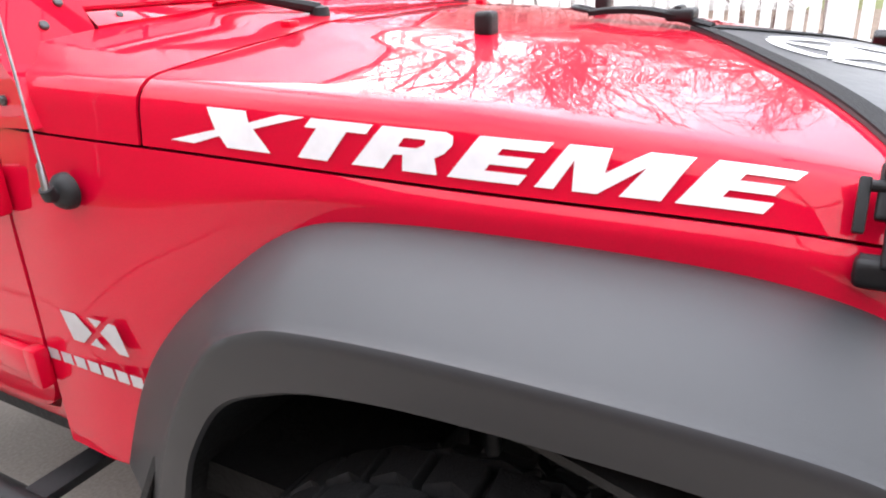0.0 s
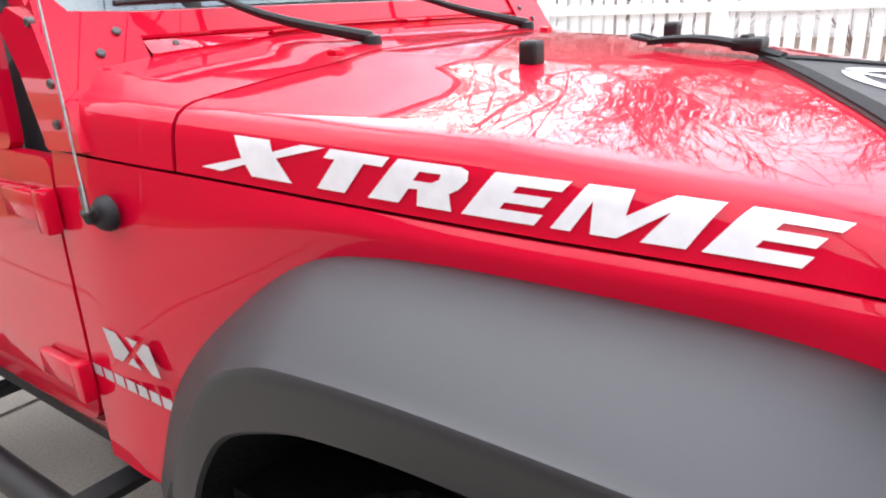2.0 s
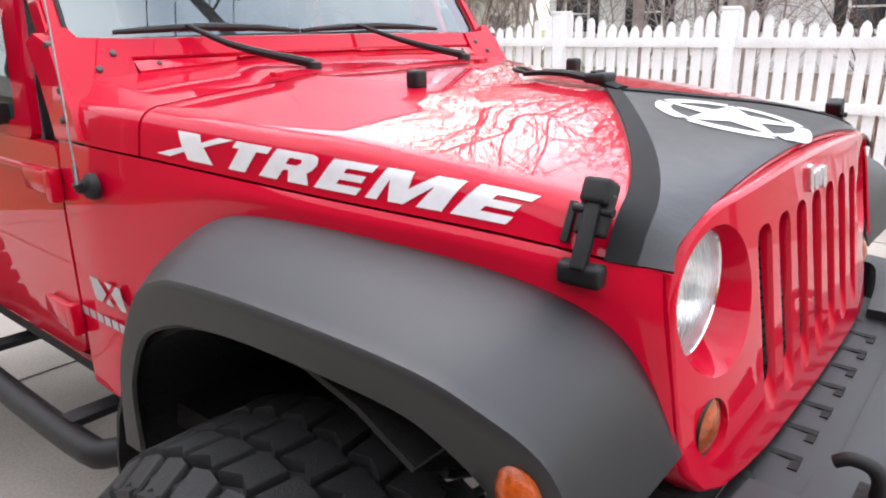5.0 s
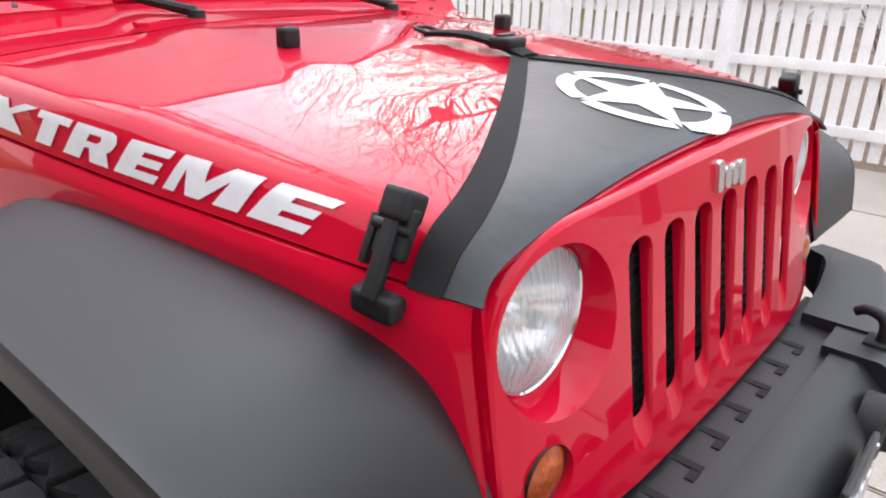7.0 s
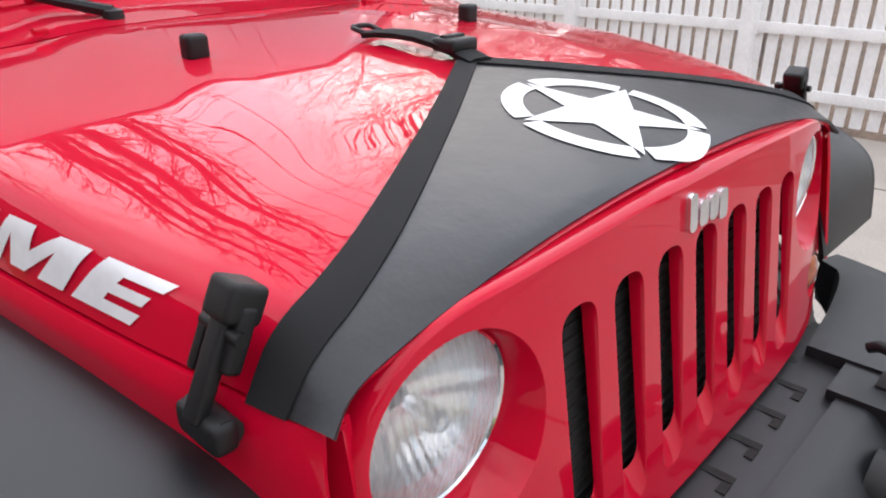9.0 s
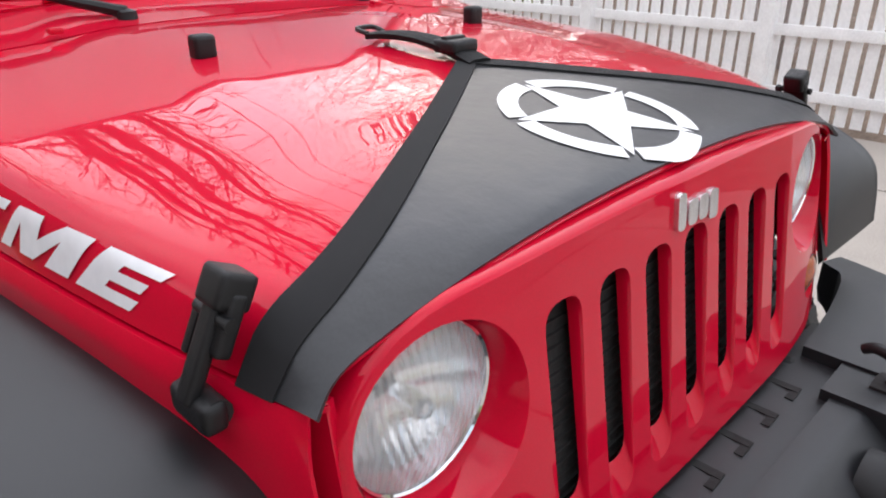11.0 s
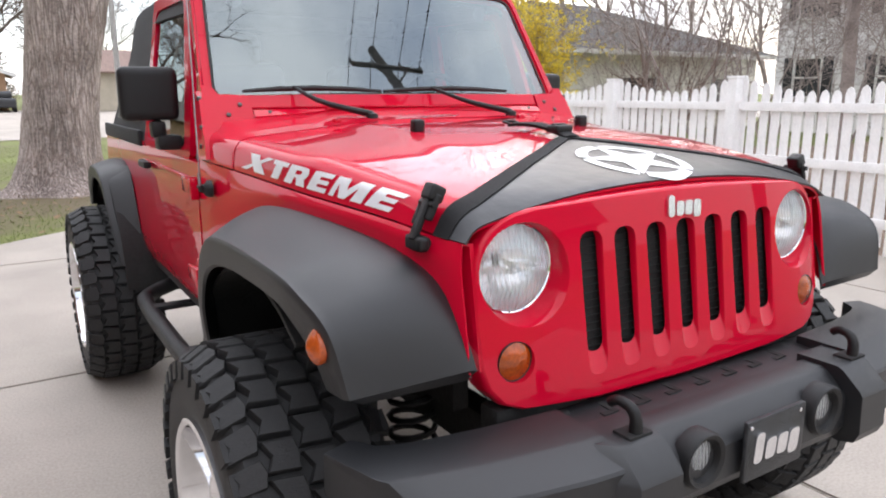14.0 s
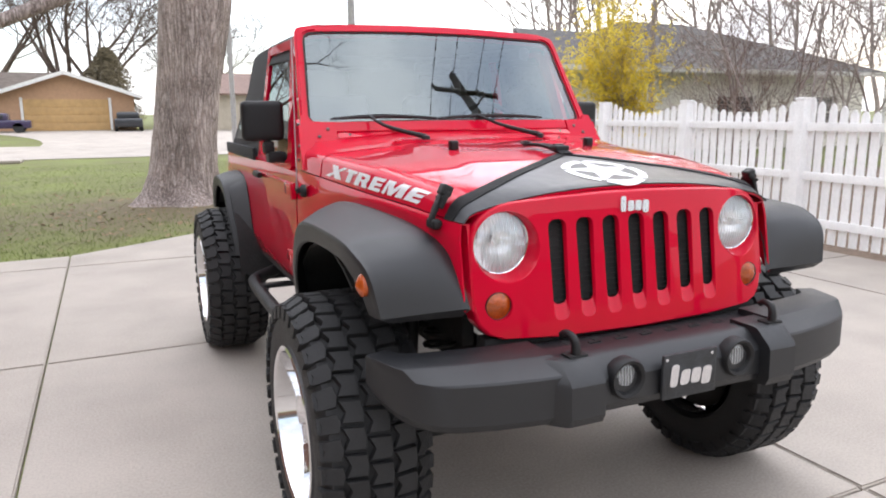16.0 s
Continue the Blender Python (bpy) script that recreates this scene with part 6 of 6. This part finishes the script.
YELLOW = mat("yellow_blossom", (0.84, 0.64, 0.05), 0.7, vary=0.25, scale=6, fine=60)
REDTWIG = mat("red_brown_twig", (0.16, 0.095, 0.075), 0.9, vary=0.25)
bare_shrub((8.3, 10.75, 0), 3.15, 31, TWIG, "bushy forsythia in yellow blossom behind the fence", 18, 0.30, "forsythia", YELLOW, 0.62)
s1 = bare_shrub((7.4, 6.6, 0), 2.6, 32, REDTWIG, "bare red-brown shrub behind the fence")
s2 = bare_shrub((8.2, 3.0, 0), 2.8, 33, TWIG, "bare grey-brown shrub behind the fence")
for k, (x, y) in enumerate([(10.8, 10.6), (7.4, 0.8), (16.5, 12.5)]):
    s = rng.uniform(0.85, 1.25)
    copy_thing(s1 if k % 2 else s2, Matrix.Translation((x, y, 0)) @ Matrix.Rotation(rng.uniform(0, 6.28), 4, "Z") @ Matrix.Diagonal((s, s, s, 1)))

# ---- houses ----
ROOF_GREY = mat("grey_shingles", (0.10, 0.095, 0.092), 0.9, vary=0.3, scale=3, fine=40, bump=0.6, bump_scale=60)
ROOF_BROWN = mat("brown_shingles", (0.20, 0.165, 0.14), 0.9, vary=0.25, scale=3, fine=40, bump=0.6, bump_scale=60)
SIDING = mat("white_siding", (0.87, 0.86, 0.85), 0.6, vary=0.06, scale=2)
CREAM = mat("cream_stucco", (0.88, 0.85, 0.80), 0.8, vary=0.08, scale=2)
TAN = mat("tan_brick", (0.50, 0.31, 0.19), 0.85, vary=0.08, scale=5, fine=70, bump=0.4, bump_scale=50)
TANDOOR = mat("tan_garage_door", (0.52, 0.33, 0.14), 0.6, vary=0.1, scale=3)
PANE = mat("dark_window_pane", (0.03, 0.035, 0.04), 0.08, vary=0.2, coat=1.0)
TRIM = mat("white_trim", (0.78, 0.77, 0.74), 0.55, vary=0.05)
SHUTTER = mat("dark_shutter", (0.02, 0.022, 0.024), 0.6, vary=0.15)


def window_on(house, c, w, h, facing, shutters=False):
    """A sash window on a wall; facing is 'y' for walls that look to -y, 'x' for walls that look to -x."""
    m = Matrix.Translation(c) @ (Matrix() if facing == "y" else Matrix.Rotation(radians(-90), 4, "Z"))
    def put(bm):
        bmesh.ops.transform(bm, matrix=m, verts=bm.verts)
        return bm
    win = part("window", put(merge(box((-w / 2 - 0.04, -0.03, 0), (0.08, 0.08, h + 0.16)), box((w / 2 + 0.04, -0.03, 0), (0.08, 0.08, h + 0.16)), box((0, -0.03, h / 2 + 0.04), (w, 0.08, 0.08)), box((0, -0.05, -h / 2 - 0.04), (w + 0.2, 0.12, 0.08)))), TRIM, house)
    part("pane", put(box((0, 0.0, h / 4), (w, 0.02, h / 2 - 0.04))), PANE, win)
    part("pane", put(box((0, -0.015, -h / 4), (w, 0.02, h / 2 - 0.04))), PANE, win)
    part("sash", put(box((0, -0.03, 0), (w, 0.04, 0.06))), TRIM, win)
    if shutters:
        for s in (-1, 1):
            part("shutter", put(box((s * (w / 2 + 0.27), -0.03, 0), (0.36, 0.05, h + 0.1), 0.01)), SHUTTER, win)


# low house with a grey hipped roof
ha = thing("grey_roofed_house", (19.3, 22.5, 0), "low cream house with a grey shingle roof behind the trees", "house")
part("wall", box((16.6, 22.5, 1.42), (19.6, 9.0, 3.0)), CREAM, ha)
bm = bmesh.new()
e = [bm.verts.new(p) for p in ((13.0, 17.3, 2.93), (27.0, 17.3, 2.93), (27.0, 27.7, 2.93), (13.0, 27.7, 2.93))]
r = [bm.verts.new(p) for p in ((17.6, 22.5, 5.1), (20.8, 22.5, 5.1))]
bm.faces.new((e[0], e[1], r[1], r[0])), bm.faces.new((e[1], e[2], r[1])), bm.faces.new((e[2], e[3], r[0], r[1])), bm.faces.new((e[3], e[0], r[0])), bm.faces.new(e)
part("roof", bm, ROOF_GREY, ha, smooth=0)
bm = bmesh.new()
e = [bm.verts.new(p) for p in ((11.0, 17.32, 2.90), (16.0, 17.32, 2.90), (16.0, 22.5, 4.62), (12.5, 22.5, 4.62))]
bm.faces.new(e)
part("lower_roof", thick(bm, 0.12), ROOF_GREY, ha, smooth=0)
part("fascia", box((16.0, 17.27, 2.86), (22.0, 0.06, 0.16)), TRIM, ha)
for x, w in ((14.2, 1.1), (19.35, 1.8), (24.0, 1.1)):
    window_on(ha, (x, 18.0, 1.42), w, 1.2, "y")

# white two-storey house
hb = thing("white_house", (28, 9, 0), "white clapboard house with dark shutters", "house")
part("wall", box((28.5, 8.5, 2.7), (9, 14, 5.8)), SIDING, hb)
for k in range(26):
    part("clapboard", box((23.98, 8.5, 0.2 + 0.21 * k), (0.035, 14.0, 0.195), 0.0, pose(0, 0, 0, 0, 4)), SIDING, hb)
bm = bmesh.new()
a = [bm.verts.new(p) for p in ((23.4, 1.0, 5.5), (23.4, 16, 5.5), (28.5, 16, 8.2), (28.5, 1.0, 8.2), (33.6, 16, 5.5), (33.6, 1.0, 5.5))]
bm.faces.new((a[0], a[1], a[2], a[3])), bm.faces.new((a[3], a[2], a[4], a[5])), bm.faces.new((a[0], a[3], a[5])), bm.faces.new((a[1], a[4], a[2]))
part("roof", bm, ROOF_GREY, hb, smooth=0)
for y in (4.3, 8.2, 11.25, 14.2):
    for z in (1.98, 4.75):
        window_on(hb, (23.95, y, z), 0.95, 1.35, "x", True)

# unseen house added beside the drive, behind the camera, to shade the flank
hh = thing("brick_home", (-9.4, 1, 0), "unseen dark brick house added to shade the vehicle's flank", "house")
SHADE_BRICK = mat("dark_red_brick", (0.16, 0.085, 0.065), 0.85, vary=0.2, scale=4, fine=50, bump=0.4, bump_scale=50)
part("wall", box((-9.4, 1.0, 2.6), (6.0, 17.0, 5.3)), SHADE_BRICK, hh)
bm = bmesh.new()
a = [bm.verts.new(p) for p in ((-5.9, -8.0, 5.1), (-5.9, 10.0, 5.1), (-9.4, 10.0, 7.6), (-9.4, -8.0, 7.6), (-12.9, 10.0, 5.1), (-12.9, -8.0, 5.1))]
bm.faces.new((a[0], a[1], a[2], a[3])), bm.faces.new((a[3], a[2], a[4], a[5])), bm.faces.new((a[0], a[3], a[5])), bm.faces.new((a[1], a[4], a[2]))
part("roof", bm, ROOF_GREY, hh, smooth=0)

# garage house across the street
GY, GZ = 52.0, land(0, 52)
hg = thing("garage_house", (-3, 55, GZ), "tan brick ranch house with a wide garage door", "house")
outline = [(-9.4, GZ), (-0.3, GZ), (-0.3, 2.70), (-4.40, 4.10), (-9.4, 2.40)]
part("wall", prism(outline, lambda x, z: Vector((x, GY, z)), lambda x, z: Vector((x, GY + 9, z))), TAN, hg, smooth=0)
part("wing_wall", box((-15.4, GY + 5, GZ + 1.3), (12.2, 7.5, 2.6)), TAN, hg)
for x0, z0, x1, z1 in ((-4.40, 4.27, 0.30, 2.66), (-4.40, 4.27, -10.2, 2.28)):
    bm = bmesh.new()
    q = [bm.verts.new(p) for p in ((x0, GY - 0.7, z0), (x1, GY - 0.7, z1), (x1, GY + 9.5, z1), (x0, GY + 9.5, z0))]
    bm.faces.new(q)
    part("roof", thick(bm, 0.14), ROOF_BROWN, hg, smooth=0)
    part("bargeboard", prism([(x0, z0 - 0.22), (x1, z1 - 0.22), (x1, z1 + 0.03), (x0, z0 + 0.03)], lambda x, z: Vector((x, GY - 0.75, z)), lambda x, z: Vector((x, GY - 0.70, z))), TRIM, hg, smooth=0)
bm = bmesh.new()
q = [bm.verts.new(p) for p in ((-22, GY + 0.5, GZ + 2.5), (-4, GY + 0.5, GZ + 2.5), (-4, GY + 5, 4.4), (-22, GY + 5, 4.4))]
bm.faces.new(q)
part("roof", thick(bm, 0.12), ROOF_BROWN, hg, smooth=0)
gdoor = part("garage_door", box((-4.43, GY - 0.02, GZ + 1.03), (5.05, 0.06, 2.06)), TANDOOR, hg, "wide tan panelled garage door")
for k in range(4):
    part("door_panel", box((-4.43, GY - 0.06, GZ + 0.27 + 0.515 * k), (5.0, 0.03, 0.487), 0.01), TANDOOR, gdoor)
for x in (-7.04, -1.82):
    part("door_jamb", box((x, GY - 0.06, GZ + 1.08), (0.16, 0.12, 2.2)), TRIM, hg)
h2 = thing("brick_house", (6, 48, GZ), "low brick house with a reddish roof", "house")
part("wall", box((7.3, 52, GZ + 1.2), (9, 7, 2.4)), mat("tan_siding", (0.46, 0.41, 0.33), 0.8, vary=0.1, scale=2), h2)
bm = bmesh.new()
q = [bm.verts.new(p) for p in ((2.3, 48, GZ + 2.4), (12.3, 48, GZ + 2.4), (12.3, 52, GZ + 3.9), (2.3, 52, GZ + 3.9))]
bm.faces.new(q)
part("roof", thick(bm, 0.12), mat("red_brown_shingles", (0.24, 0.165, 0.14), 0.9, vary=0.2, fine=40), h2, smooth=0)

# evergreen beside the garage house
ever = thing("evergreen", (-1.9, 57, land(0, 57)), "olive-green conifer beyond the garage", "tree")
EVER = mat("conifer_needles", (0.17, 0.14, 0.085), 0.9, vary=0.35, scale=4, fine=30)
rng = random.Random(8)
v, f = [], []
for k in range(9500):
    z = rng.random() ** 0.8
    a = rng.uniform(0, 6.28)
    r = (2.3 + 0.9 * noise.noise((2 * math.cos(a), 2 * math.sin(a), 4 * z))) * (1 - z) ** 0.5 * rng.random() ** 0.5
    c = Vector((-1.9 + r * math.cos(a), 57 + r * math.sin(a), land(0, 57) + 0.4 + 5.4 * z))
    u = Vector((rng.gauss(0, 1), rng.gauss(0, 1), rng.gauss(0, 1))).normalized()
    w = u.orthogonal().normalized() * 0.04
    n0 = len(v)
    v += [c - u * 0.14, c + w, c + u * 0.14, c - w]
    f.append((n0, n0 + 1, n0 + 2, n0 + 3))
pydata("needles", v, f, EVER, ever)
part("trunk", tube([(-1.9, 57, land(0, 57)), (-1.9, 57, 4.4)], [0.16, 0.05], 8), TWIG, ever)

# dark car by the garage
pc = thing("parked_car", (-0.75, 50.5, land(0, 50)), "small dark car parked beside the garage", "car")
DARKCAR = mat("dark_car_paint", (0.02, 0.022, 0.028), 0.3, vary=0.1, coat=1.0)
z0 = land(0, 50)
part("window_band", box((-0.80, 49.66, z0 + 1.02), (1.1, 0.06, 0.26), 0.02), PANE, pc)
part("body", merge(box((-0.80, 50.3, z0 + 0.55), (1.7, 3.8, 0.55), 0.12, None, 3), box((-0.80, 50.6, z0 + 1.0), (1.4, 2.0, 0.5), 0.18, None, 3)), DARKCAR, pc)
for x in (-1.55, -0.05):
    for y in (49.1, 51.6):
        part("wheel", spin([(-0.1, 0.0005), (-0.1, 0.30), (0.1, 0.30), (0.1, 0.0005)], (x, y, z0 + 0.31), 20), RUBBER, pc)

pv = thing("parked_car", (-8.2, 49.5, land(0, 50)), "small dark purple car parked by the garage", "car")
PURPLE = mat("dark_purple_car_paint", (0.035, 0.022, 0.075), 0.3, vary=0.1, coat=1.0)
part("body", merge(box((-8.2, 49.5, z0 + 0.52), (3.8, 1.7, 0.50), 0.12, None, 3), box((-8.5, 49.5, z0 + 0.95), (2.0, 1.45, 0.5), 0.18, None, 3)), PURPLE, pv)
part("window_band", box((-8.5, 48.80, z0 + 0.98), (1.5, 0.05, 0.26), 0.02), PANE, pv)
for x in (-9.4, -7.0):
    for y in (48.75, 50.25):
        part("wheel", spin([(-0.1, 0.0005), (-0.1, 0.30), (0.1, 0.30), (0.1, 0.0005)], (x, y, z0 + 0.31), 20, "y"), RUBBER, pv)

# ---- utility poles and wires ----
POLE = mat("weathered_pole_wood", (0.09, 0.075, 0.062), 0.9, vary=0.25, bump=0.4, bump_scale=60)
pole = thing("utility_pole", (5.15, -3.05, 0), "wooden utility pole with a crossarm", "utility pole", "utility poles")
part("shaft", tube([(5.15, -3.05, -0.03), (5.15, -3.05, 11.45)], [0.15, 0.11], 14), POLE, pole)
part("crossarm", box((5.15, -2.93, 10.5), (2.0, 0.08, 0.09), 0.01), POLE, pole)
part("brace", tube([(4.6, -2.9, 10.47), (5.15, -2.9, 9.90)], 0.025, 6), POLE, pole)
part("brace", tube([(5.7, -2.9, 10.47), (5.15, -2.9, 9.90)], 0.025, 6), POLE, pole)
for x in (4.15, 4.75, 5.55, 6.15):
    part("insulator", spin([(0, 0.03), (0.05, 0.05), (0.09, 0.045), (0.14, 0.02)], (x, -2.93, 10.55), 10, "z"), CABIN, pole)
    wire = thing("overhead_wire", (x, -2.93, 10.70), "thin black overhead wire", "wire", "overhead wires")
    part("span", tube([(x + 0.02 * (y + 2.9), y, 10.68 - 0.9 * math.sin(math.pi * min(1, abs(y + 2.93) / 38))) for y in (-40, -30, -20, -12, -6, -2.93, 2, 8, 15, 22, 30, 36)], 0.011, 5), DARK, wire)
for loc, r, h in (((6.6, 24.0, 0.0), 0.15, 9.5), ((3.1, 30, 0.1), 0.11, 9.0)):
    p2 = thing("utility_pole", loc, "slim grey utility pole", "utility pole", "utility poles")
    part("shaft", tube([loc, (loc[0], loc[1], h)], [r, r * 0.8], 12), mat("grey_pole", (0.34, 0.33, 0.32), 0.8, vary=0.15), p2)

# ---- grass and leaf litter ----
rng = random.Random(77)
v, f = [], []
for k in range(30000):
    x, y = rng.uniform(-7.5, 3.5), 6.5 + 14 * rng.random() ** 1.6
    if (x > -2.1 and y < 6.72 + 0.66 * (x + 2.0)) or y < 6.66:
        continue
    if (x - BT.x) ** 2 + (y - BT.y) ** 2 < rng.uniform(0.5, 3.5):
        continue
    h, a, w = rng.uniform(0.02, 0.055), rng.uniform(0, 6.28), 0.004
    z = land(x, y)
    lean = Vector((rng.gauss(0, 0.02), rng.gauss(0, 0.02), 0))
    c, dx = Vector((x, y, z)), Vector((w * math.cos(a), w * math.sin(a), 0))
    n0 = len(v)
    v += [c - dx, c + dx, c + lean + Vector((0, 0, h))]
    f.append((n0, n0 + 1, n0 + 2))
tagged(pydata("grass", v, f, BLADE, None), "short spring grass blades on the lawn", "grass", kind="stuff")
v, f = [], []
for k in range(420):
    x, y = rng.gauss(-1.2, 1.8), rng.gauss(10.2, 1.7)
    if y < max(6.8, 6.8 + 0.66 * (x + 2.0)):
        continue
    c, a, s = Vector((x, y, land(x, y) + rng.uniform(0.01, 0.05))), rng.uniform(0, 6.28), rng.uniform(0.025, 0.06)
    u, w = Vector((math.cos(a), math.sin(a), rng.uniform(-0.4, 0.4))) * s, Vector((-math.sin(a), math.cos(a), rng.uniform(-0.3, 0.3))) * s * 0.6
    n0 = len(v)
    v += [c - u, c + w, c + u, c - w]
    f.append((n0, n0 + 1, n0 + 2, n0 + 3))
tagged(pydata("leaf_litter", v, f, mat("dead_leaf", (0.24, 0.16, 0.09), 0.9, vary=0.35), None), "dry brown leaves scattered under the old tree", "leaves", kind="stuff")
